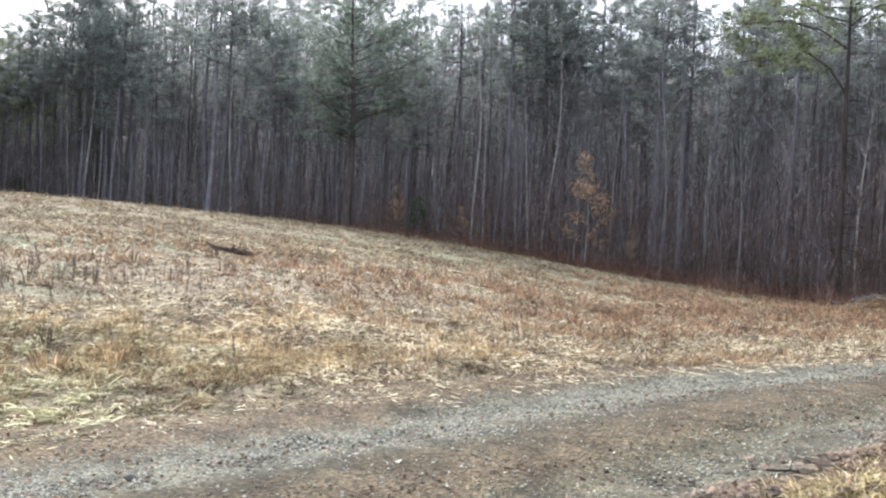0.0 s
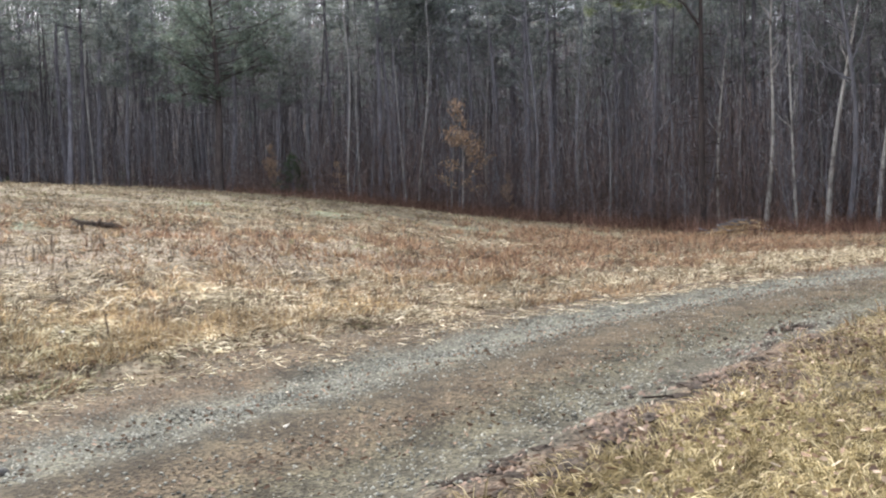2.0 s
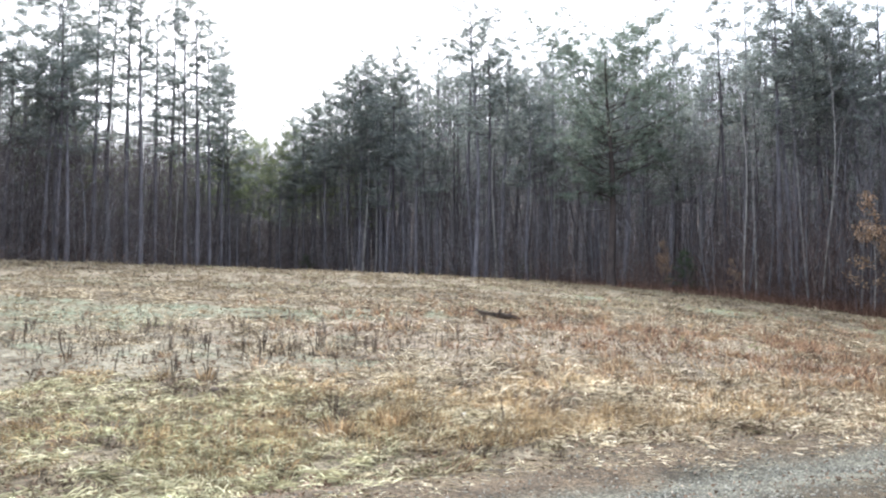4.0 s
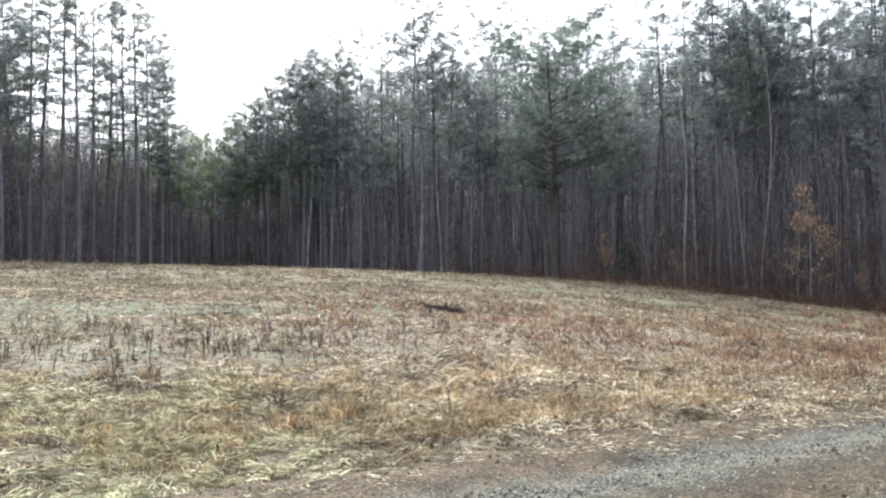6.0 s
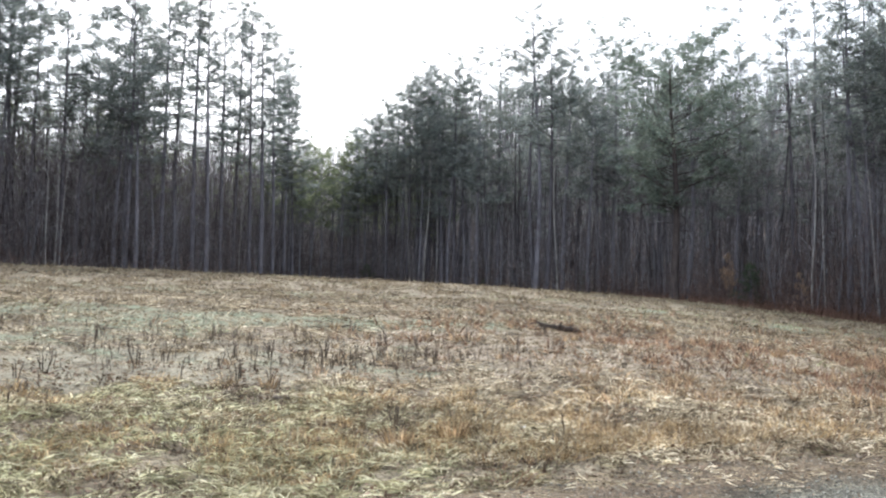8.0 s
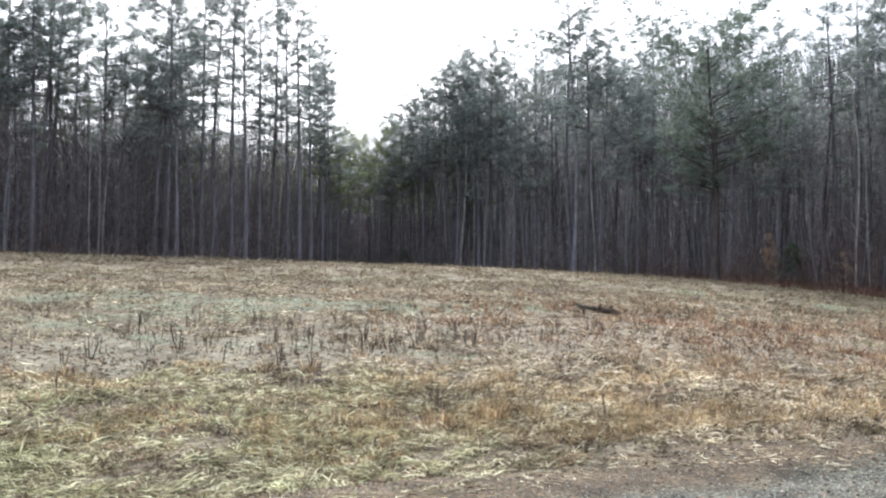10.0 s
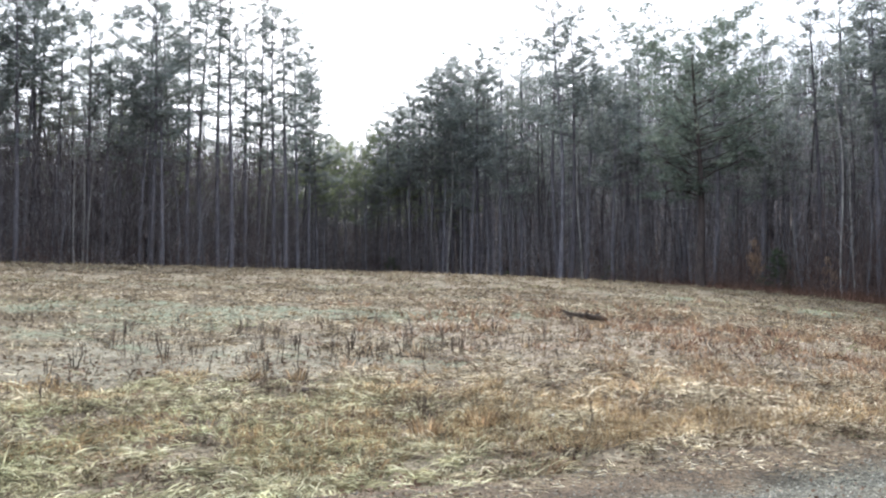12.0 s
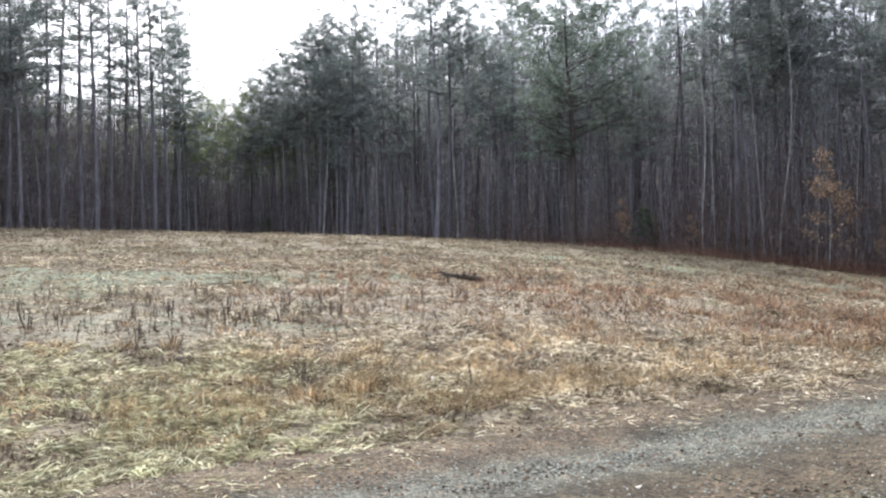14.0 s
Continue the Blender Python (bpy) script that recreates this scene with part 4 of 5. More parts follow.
def tussocks(bag, n, r0, r1, count, ln, wd, lift, weight, segs, spread=0.09):
    """Clumps of blades that rise from one foot and fall outwards."""
    x, y, r, az = field_points(n, r0, r1)
    keep = rng.uniform(0, 1, len(x)) < weight(x, y) * (1 if bag is straw else 1 - 0.93 * np.clip(1.5 * straw_spots(x, y), 0, 1))
    x, y = x[keep], y[keep]
    size = rng.uniform(0.6, 1.35, len(x))
    x, y, size = np.repeat(x, count), np.repeat(y, count), np.repeat(size, count)
    lean = np.repeat(rng.uniform(0, 6.28, len(x) // count), count)
    m = len(x)
    a = rng.uniform(0, 6.28, m)
    foot = spread * size * rng.uniform(0, 1, m) ** 0.5
    bx, by = x + np.cos(a) * foot, y + np.sin(a) * foot
    d = np.stack([np.cos(a) * 0.8 + np.cos(lean) * 0.6, np.sin(a) * 0.8 + np.sin(lean) * 0.6, lift * rng.uniform(0.3, 1.4, m)], -1)
    base = np.stack([bx, by, land(bx, by) - 0.01], -1)
    bag.add(*blades(base, d, ln * size * rng.uniform(0.5, 1.2, m), wd * rng.uniform(0.6, 1.4, m), 0.25, segs))


def straw_weight(x, y):
    return (road_coords(x, y)[1] < 0) * lushness(x, y) * (1 - 0.95 * bareness(x, y)) * (1 - 0.8 * rustiness(x, y))


straw = Bag()
tussocks(straw, 26000, 15, 34, 14, 0.2, 0.016, 0.7, straw_spots, 1)
flat_straw(straw, 5500, 6.0, 9.8, 0.22, 0.0105, 2, -24, 30)
flat_straw(straw, 4500, 9.5, 15, 0.22, 0.013, 2, -28, 32)
flat_straw(straw, 115000, 4.0, 13.5, 0.15, 0.0075, 2)
flat_straw(straw, 95000, 13, 26, 0.18, 0.014, 1)
tussocks(straw, 11000, 4.0, 13.5, 16, 0.125, 0.007, 0.6, straw_weight, 2, 0.1)
tussocks(straw, 18000, 13, 26, 14, 0.18, 0.013, 0.7, straw_weight, 1)

n_ = 5200
s_ = rng.uniform(-4, 17, n_)
c_ = field_edge(s_) + 0.1 + 0.55 * rng.uniform(0, 1, n_) ** 1.8 * (1 + waves(s_, s_ * 0, 1.5, 57))
x_, y_ = road_point(s_, c_)
straw.add(*blades(np.stack([x_, y_, land(x_, y_) + 0.015], -1), rng.normal(size=(n_, 3)) * [1, 1, 0.12], rng.uniform(0.06, 0.16, n_), rng.uniform(0.004, 0.008, n_), 0.05, 2))
tagged(new("dry_grass", straw.mesh("dry_grass", M_STRAW)), "matted pale straw-coloured dry grass over the field", "grass", kind="stuff")

far_straw = Bag()
flat_straw(far_straw, 80000, 26, 54, 0.3, 0.026, 1)
tussocks(far_straw, 24000, 26, 52, 9, 0.28, 0.028, 0.8, straw_weight, 1, 0.14)
tagged(new("tan_grass", far_straw.mesh("tan_grass", M_TAN)), "tan and brown dead grass towards the crest of the field", "grass", kind="stuff")

verge = Bag()
tussocks(verge, 8000, 2.6, 6.5, 15, 0.14, 0.0048, 0.5, lambda x, y: (road_coords(x, y)[1] > verge_edge(road_coords(x, y)[0])) * 1.0, 2, 0.09)
tussocks(verge, 13000, 3.4, 13, 18, 0.165, 0.0055, 0.65, lambda x, y: (road_coords(x, y)[1] > verge_edge(road_coords(x, y)[0]) - 0.15) * np.clip(0.75 + 0.8 * waves(x, y, 1.3, 81), 0.1, 1), 2, 0.08)
a_ = rng.uniform(0, 6.28, 2600)
r_ = np.sqrt(rng.uniform(0.5, 60, 2600))
vx, vy = np.sin(a_) * r_, np.cos(a_) * r_
keep_ = (road_coords(vx, vy)[1] > 2.9) & ((np.abs(np.degrees(np.arctan2(vx, vy)) + 6) > 48) | (r_ < 3.4))
vx, vy = np.repeat(vx[keep_], 14), np.repeat(vy[keep_], 14)
verge.add(*blades(np.stack([vx, vy, land(vx, vy) - 0.01], -1) + rng.normal(size=(len(vx), 3)) * [0.05, 0.05, 0], rng.normal(size=(len(vx), 3)) * [0.7, 0.7, 0.2] + [0, 0, 0.6], rng.uniform(0.06, 0.15, len(vx)), np.full(len(vx), 0.006)))
tagged(new("verge_grass", verge.mesh("verge_grass", M_VERGE)), "dense yellow-green winter grass on the road's verge", "grass", kind="stuff")

sedge = Bag()
tussocks(sedge, 3000, 8, 16, 22, 0.26, 0.009, 1.6, lambda x, y: rustiness(x, y) * 0.9, 2, 0.12)
tagged(new("russet_grass", sedge.mesh("russet_grass", M_RUST)), "russet dead sedge growing in drifts over the field", "grass", kind="stuff")
sedge = Bag()
tussocks(sedge, 14000, 16, 46, 14, 0.32, 0.02, 1.6, lambda x, y: rustiness(x, y), 1, 0.16)
tagged(new("russet_drifts", sedge.mesh("russet_drifts", M_DRIFT)), "dark red-brown drifts of dead sedge in the middle of the field", "grass", kind="stuff")

stubble = Bag()
tussocks(stubble, 8000, 11, 24, 4, 0.2, 0.009, 5.0, lambda x, y: (0.04 + 0.6 * np.clip(waves(x, y, 2.3, 175) * 2 - 0.1, 0, 1)) * (1 - 0.9 * bareness(x, y)), 1, 0.13)
tussocks(stubble, 7000, 10, 48, 5, 0.16, 0.012, 2.4, lambda x, y: (0.05 + 0.5 * np.clip(waves(x, y, 2.8, 75) * 2, 0, 1)) * (1 - 0.9 * bareness(x, y)), 1, 0.1)
tussocks(stubble, 1500, 6, 24, 16, 0.14, 0.008, 0.7, lambda x, y: np.clip(waves(x, y, 2.0, 76) * 2.2, 0, 1), 1, 0.1)
tagged(new("dead_stubble", stubble.mesh("dead_stubble", M_WEED)), "short dark dead weed stubble scattered over the field", "stubble", kind="stuff")

thick = Bag()
tussocks(thick, 4600, 6.2, 13, 15, 0.15, 0.01, 1.0, lambda x, y: (road_coords(x, y)[1] < -2.6) * np.clip(waves(x, y, 1.5, 183) * 3.0 - 0.3 + 1.1 * waves(x, y, 0.6, 184), 0, 1), 1, 0.15)
tussocks(thick, 6500, 6.5, 26, 15, 0.15, 0.01, 1.3, lambda x, y: (road_coords(x, y)[1] < -2.6) * np.clip(waves(x, y, 2.2, 181) * 3.4 - 0.4 + 0.9 * waves(x, y, 0.7, 182), 0, 1), 1, 0.13)
tagged(new("brown_thatch", thick.mesh("brown_thatch", M_THATCH)), "dark brown clumps of dead grass and weeds in the straw", "grass", kind="stuff")
gold = Bag()
tussocks(gold, 5200, 8.6, 14, 16, 0.16, 0.0075, 1.1, lambda x, y: (road_coords(x, y)[1] < -3) * np.clip(waves(x, y, 1.9, 186) * 2.6 + 0.8 * waves(x, y, 0.6, 187) - 0.15, 0, 1) * (1 - 0.9 * bareness(x, y)), 2, 0.13)
tagged(new("golden_grass", gold.mesh("golden_grass", M_GOLD)), "golden-orange drifts of dead grass in the near field", "grass", kind="stuff")
swirl = Bag()
flat_straw(swirl, 10000, 5.5, 9.8, 0.22, 0.0105, 2, -54, -19)
flat_straw(swirl, 3500, 9.5, 13, 0.22, 0.0125, 2, -54, -24)
tagged(new("lodged_grass", swirl.mesh("lodged_grass", M_PALESTRAW)), "long pale yellow-green straw lying in swirls near the road", "grass", kind="stuff")
upright = Bag()
tussocks(upright, 7500, 8.4, 13, 12, 0.21, 0.0065, 3.2, lambda x, y: (road_coords(x, y)[1] < -2.9) * ragged(x, y, patch(x, y, -1, 10.8, 5.0, 1.3) + 0.8 * patch(x, y, -17, 9.8, 2.2, 0.9) + 0.7 * patch(x, y, -38, 9.6, 2.5, 0.9), 196), 1, 0.12)
tagged(new("standing_grass", upright.mesh("standing_grass", M_GOLD)), "tan tufts of dead grass standing upright near the road", "grass", kind="stuff")
stalks = Bag()
tussocks(stalks, 2600, 7.5, 12, 8, 0.2, 0.006, 4.0, lambda x, y: (road_coords(x, y)[1] < -3) * np.clip(waves(x, y, 1.3, 179) * 2.5, 0, 1), 1, 0.12)
tussocks(stalks, 9000, 9, 22, 6, 0.22, 0.008, 4.5, lambda x, y: (0.05 + 0.6 * np.clip(waves(x, y, 2.1, 176) * 2, 0, 1)) * (1 - 0.9 * bareness(x, y)), 1, 0.14)
tussocks(stalks, 9000, 22, 46, 5, 0.2, 0.016, 3.0, lambda x, y: 0.06 + 0.6 * np.clip(waves(x, y, 3.4, 177) * 2, 0, 1), 1, 0.2)
tagged(new("tan_stalks", stalks.mesh("tan_stalks", M_STALK)), "thin tan dead stalks standing all over the field", "stalks", kind="stuff")
bits = Bag()
bx_, by_, br_, ba_ = field_points(70000, 9, 30)
keep_ = rng.uniform(0, 1, len(bx_)) > 0.25 * bareness(bx_, by_)
bx_, by_, br_ = bx_[keep_], by_[keep_], br_[keep_]
bn_ = len(bx_)
bits.add(*blades(np.stack([bx_, by_, land(bx_, by_) + rng.uniform(0.0, 0.03, bn_)], -1), rng.normal(size=(bn_, 3)) * [1, 1, 0.25], rng.uniform(0.05, 0.16, bn_), rng.uniform(0.01, 0.024, bn_) * (0.5 + br_ / 26)))
tagged(new("thatch_bits", bits.mesh("thatch_bits", M_TAN)), "short broken bits of dead grass strewn over the soil", "thatch", kind="stuff")

green = Bag()
tussocks(green, 3200, 6, 13, 14, 0.15, 0.008, 0.7, lambda x, y: np.clip(waves(x, y, 3.0, 77) * 2.4 - 0.2, 0, 1) * (np.abs(x + 6) < 7), 1, 0.1)
tussocks(green, 9500, 18, 46, 7, 0.16, 0.02, 0.6, lambda x, y: np.clip(waves(x, y, 6.0, 78) * 2.4 - 0.2 + 0.9 * np.exp(-(((x + 1) / 9) ** 2 + ((y - 33) / 7) ** 2)), 0, 1), 1, 0.14)
tagged(new("green_grass", green.mesh("green_grass", M_GREEN)), "thin patches of faded green grass and moss in the straw", "grass", kind="stuff")


# dead leaves and bleached scraps blown into the near thatch
scraps = Bag()
lx_, ly_, lr_, la_ = field_points(30000, 5.5, 15)
keep_ = (road_coords(lx_, ly_)[1] < 0) & (rng.uniform(0, 1, len(lx_)) < np.clip(0.35 + 1.2 * waves(lx_, ly_, 1.4, 188), 0.08, 1))
lx_, ly_ = lx_[keep_], ly_[keep_]
ln_ = len(lx_)
scraps.add(*blades(np.stack([lx_, ly_, land(lx_, ly_) + rng.uniform(0.0, 0.05, ln_)], -1), rng.normal(size=(ln_, 3)) * [1, 1, 0.3], rng.uniform(0.03, 0.08, ln_), rng.uniform(0.014, 0.035, ln_), 0.0, 2))
tagged(new("field_leaves", scraps.mesh("field_leaves", M_DEADLEAF)), "brown and bleached dead leaves caught in the thatch", "leaf litter", kind="stuff")


# ---- single plants of the field ----
def make_tuft(seed, height, blades_n, mat):
    r = np.random.default_rng(seed)
    a = r.uniform(0, 6.28, blades_n)
    foot = 0.11 * np.sqrt(r.uniform(0, 1, blades_n))
    base = np.stack([np.cos(a) * foot, np.sin(a) * foot, np.full(blades_n, -0.02)], -1)
    d = np.stack([np.cos(a) * 0.6, np.sin(a) * 0.6, r.uniform(0.7, 2.4, blades_n)], -1)
    bag = Bag()
    bag.add(*blades(base, d, height * r.uniform(0.5, 1.1, blades_n), r.uniform(0.006, 0.012, blades_n), 0.18, 2, r))
    return new("sedge_tuft", bag.mesh("sedge_tuft", mat))


def make_weed(seed, height, stems_n):
    r = np.random.default_rng(seed)
    bag = Bag()
    for k in range(stems_n):
        foot = np.array([r.uniform(-0.07, 0.07), r.uniform(-0.07, 0.07), -0.03]) * [stems_n > 1, stems_n > 1, 1]
        h = height * r.uniform(0.6, 1.1)
        tilt = r.normal(size=2) * 0.11 * h
        q = np.array([foot, foot + [tilt[0] * 0.3, tilt[1] * 0.3, h * 0.5], foot + [tilt[0], tilt[1], h]])
        bag.add(*tube(q, [0.0095, 0.0085, 0.006], 4))
        for j in range(r.integers(1, 4)):
            p = along(q, r.uniform(0.4, 0.95))
            d = np.array([r.normal(), r.normal(), 1.2])
            d *= h * r.uniform(0.12, 0.3) / np.linalg.norm(d)
            bag.add(*tube([p, p + d * 0.6, p + d], [0.006, 0.005, 0.003], 3))
        bag.add(*lumps(q[2][None], np.array([0.016]), r))
    return new("dead_weed", bag.mesh("dead_weed", M_WEED))


def on_land(az, r, turn=0.0, size=1.0, up=0.0):
    x, y = polar(az, r)
    return pose(float(x), float(y), float(land(x, y)) + up, 0, 0, turn) @ Matrix.Diagonal((size, size, size, 1))


tufts = [tagged(make_tuft(500 + i, h, n, M_SEDGE), "upright tuft of orange-brown sedge standing in the straw", "grass tuft", "sedge tufts in the field") for i, (h, n) in enumerate([(0.26, 46), (0.32, 52), (0.22, 40), (0.3, 60)])]
weeds = [tagged(make_weed(520 + i, h, n), "dark dead weed stalk standing in the field", "weed", "dead weeds in the field") for i, (h, n) in enumerate([(0.3, 1), (0.34, 2), (0.26, 1), (0.3, 3), (0.38, 1), (0.28, 1)])]


def set_down(proto, m):
    if proto in used:
        return copy_thing(proto, m)
    used.add(proto)
    proto.matrix_basis = m
    return proto


set_down(tufts[3], on_land(-22.6, 10.1, 30, 1.1))
set_down(tufts[0], on_land(-22.0, 10.0, 130, 0.9))
set_down(weeds[1], on_land(-22.7, 11.1, 10, 0.75))
set_down(weeds[3], on_land(-3.4, 20.1, 80, 1.1))
set_down(weeds[1], on_land(-2.1, 20.7, 140, 1.2))
far_weeds = Bag()


def weed_at(az, r, turn, size):
    """Near stalks are things of their own, far ones join the spread."""
    proto, m = tr_rng.choice(weeds), on_land(az, r, turn, size)
    if r < 15.6:
        set_down(proto, m)
        return
    v = np.array([m @ q.co for q in proto.data.vertices])
    far_weeds.add(v, np.array([tuple(q.vertices) for q in proto.data.polygons]))


for k in range(110):
    az, r = tr_rng.uniform(-48, 26), tr_rng.uniform(9.6, 25)
    x, y = polar(az, r)
    if road_coords(x, y)[1] > -3.4 or tr_rng.random() > 0.25 + float(rustiness(x, y)):
        continue
    set_down(tr_rng.choice(tufts), on_land(az, r, tr_rng.uniform(0, 360), tr_rng.uniform(0.6, 1.1)))
for k in range(36):
    weed_at(tr_rng.gauss(-26.5, 3.0), tr_rng.gauss(15.4, 0.5), tr_rng.uniform(0, 360), tr_rng.uniform(0.75, 1.1))
for k in range(250):
    az, r = tr_rng.gauss(-31, 9), tr_rng.triangular(12.6, 20.5, 15.8)
    if az < -50:
        continue
    weed_at(az, r, tr_rng.uniform(0, 360), tr_rng.uniform(0.55, 1.0))
for k in range(190):
    az, r = tr_rng.uniform(-48, 24), tr_rng.uniform(10.5, 27)
    x, y = polar(az, r)
    if road_coords(x, y)[1] < -3.4:
        weed_at(az, r, tr_rng.uniform(0, 360), tr_rng.uniform(0.5, 1.0))
tagged(new("weed_stalks", far_weeds.mesh("weed_stalks", M_WEED)), "dark dead weed stalks scattered over the rising field", "weeds", kind="stuff")


# ---- fallen branch, sticks, stones and litter ----
def knobbly(bag, pts, radii, sides, r, rough=0.4):
    v, f = tube(pts, radii, sides)
    v = np.asarray(v) + r.normal(size=np.shape(v)) * np.mean(radii) * rough
    bag.add(v, f)


def make_branch(name, seed, length, thick, forks, curve=0.16):
    """A fallen limb: a bent stem with broken forks as its parts."""
    r = np.random.default_rng(seed)
    t = np.linspace(-0.5, 0.5, 7)
    main = np.stack([t * length, curve * length * np.sin(t * 5), thick * 0.7 + 0.1 * length * np.clip(t - 0.1, 0, 1)], -1)
    root = new(name)
    bag = Bag()
    knobbly(bag, main, thick * (1 - 0.6 * np.abs(t)), 7, r)
    part("stem", bag.mesh(name + "_stem", M_ROTTEN, True), root)
    for k in range(forks):
        p = along(main, r.uniform(0.1, 0.9))
        d = np.array([r.normal() * 0.9 - 0.5, r.normal() * 0.8, abs(r.normal()) * 0.22 + 0.02])
        d *= length * r.uniform(0.15, 0.38) / np.linalg.norm(d)
        bag = Bag()
        knobbly(bag, [p, p + d * 0.5, p + d], [thick * 0.45, thick * 0.3, thick * 0.1], 5, r, 0.15)
        part("fork", bag.mesh(name + "_fork", M_ROTTEN, True), root)
    return root


def make_fallen_branch():
    """A rotten butt, a forked thin end that stands up a little, and broken stubs."""
    r = np.random.default_rng(17)
    root = new("fallen_branch")
    main = np.array([(-0.46, 0.06, 0.2), (-0.3, 0.02, 0.15), (-0.12, 0.04, 0.1), (0.04, -0.03, 0.075), (0.18, 0.03, 0.055), (0.3, -0.02, 0.04), (0.44, 0.03, 0.015)])
    bag = Bag()
    knobbly(bag, main, [0.01, 0.018, 0.03, 0.07, 0.065, 0.045, 0.014], 8, r, 0.4)
    part("stem", bag.mesh("branch_stem", M_ROTTEN, True), root)
    for p, d, thick in (((-0.3, 0.02, 0.15), (-0.04, -0.05, -0.13), 0.022), ((-0.27, 0.0, 0.1), (0.02, -0.04, -0.09), 0.035), ((-0.12, 0.04, 0.1), (-0.25, 0.06, 0.02), 0.014),
                        ((0.02, -0.03, 0.08), (0.06, -0.12, 0.12), 0.045), ((0.1, 0.0, 0.06), (0.2, 0.08, 0.09), 0.04), ((0.2, 0.03, 0.05), (0.16, -0.12, -0.03), 0.024),
                        ((-0.02, 0.0, 0.08), (-0.1, 0.1, 0.1), 0.018), ((0.3, -0.02, 0.03), (0.2, -0.06, -0.01), 0.016)):
        p, d = np.array(p), np.array(d)
        bag = Bag()
        knobbly(bag, [p, p + d * 0.55 + r.normal(size=3) * 0.012, p + d], [thick, thick * 0.7, thick * 0.25], 6, r, 0.25)
        part("fork", bag.mesh("branch_fork", M_ROTTEN, True), root)
    for k in range(12):
        p = along(main, r.uniform(0.0, 0.45))
        d = np.array([r.uniform(-0.3, 0.05), r.normal() * 0.13, r.uniform(-0.06, 0.1)])
        bag = Bag()
        bag.add(*tube([p, p + d * 0.5 + r.normal(size=3) * 0.02, p + d], [0.01, 0.007, 0.003], 4))
        part("twig", bag.mesh("branch_twig", M_ROTTEN, True), root)
    return root


log = tagged(make_fallen_branch(), "dark rotting fallen branch with broken forks lying in the field", "branch")
log.matrix_basis = on_land(-12.75, 20.9, 8, 1.12, 0.03)
for az, r, turn, ln, seed in [(-26.9, 19.8, 10, 0.9, 9), (-23.5, 15.2, 160, 0.55, 10)]:
    st = tagged(make_branch("stick", seed, ln, 0.012, 2), "thin dark stick lying on the pale ground", "stick", "sticks in the field")
    st.matrix_basis = on_land(az, r, turn)


def make_stone(name, seed, size, mat, squash=0.7):
    r = np.random.default_rng(seed)
    bm = bmesh.new()
    bmesh.ops.create_icosphere(bm, subdivisions=2, radius=size)
    for v in bm.verts:
        v.co *= 1 + 0.22 * noise.noise(v.co * (2.2 / size) + Vector((seed, 0, 0)))
        v.co.z *= squash
    me = bpy.data.meshes.new(name)
    bm.to_mesh(me)
    bm.free()
    me.materials.append(mat)
    return new(name, me)


rock = tagged(make_stone("stone", 3, 0.042, M_DARKSTONE, 0.85), "dark rounded stone lying in the gravel of the road", "stone")
rock.matrix_basis = on_land(-18.1, 6.3, 0, 1.0, 0.012)
for az, r, sz in [(-29.8, 12.2, 0.08), (-29.3, 12.25, 0.05)]:
    cl = tagged(make_stone("clod", int(sz * 100), sz, M_ROTTEN, 0.6), "dark clod of earth in the thatch", "clod", "clods in the field")
    cl.matrix_basis = on_land(az, r, 20, 1.0, 0.02)


def make_leaf(name, seed, size, mat):
    """A curled fallen leaf with some thickness."""
    r = np.random.default_rng(seed)
    n = 9
    a = np.linspace(0, 2 * np.pi, n, endpoint=False)
    rad = size * (0.6 + 0.4 * np.abs(np.cos(a * 1.5))) * r.uniform(0.8, 1.1, n)
    top = np.stack([np.cos(a) * rad, np.sin(a) * rad * 0.7, 0.25 * size * np.cos(a * 2) + 0.3 * size], -1)
    v = np.concatenate([top, top - [0, 0, 0.004], [[0, 0, 0.1 * size]], [[0, 0, 0.1 * size - 0.004]]])
    f = []
    for k in range(n):
        j = (k + 1) % n
        f += [(k, j, 2 * n), (n + j, n + k, 2 * n + 1), (k, n + k, j), (j, n + k, n + j)]
    return new(name, mesh_from(name, v, f, mat))


leaf = tagged(make_leaf("fallen_leaf", 4, 0.075, M_WHITE), "bleached curled leaf lying on the road", "leaf")
leaf.matrix_basis = on_land(-2.9, 6.6, 25, 1.0, 0.025)
scrap = tagged(make_leaf("paper_scrap", 5, 0.05, M_WHITE), "small white scrap lying in the straw", "scrap")
scrap.matrix_basis = on_land(-14.85, 10.55, 70, 1.0, 0.1)


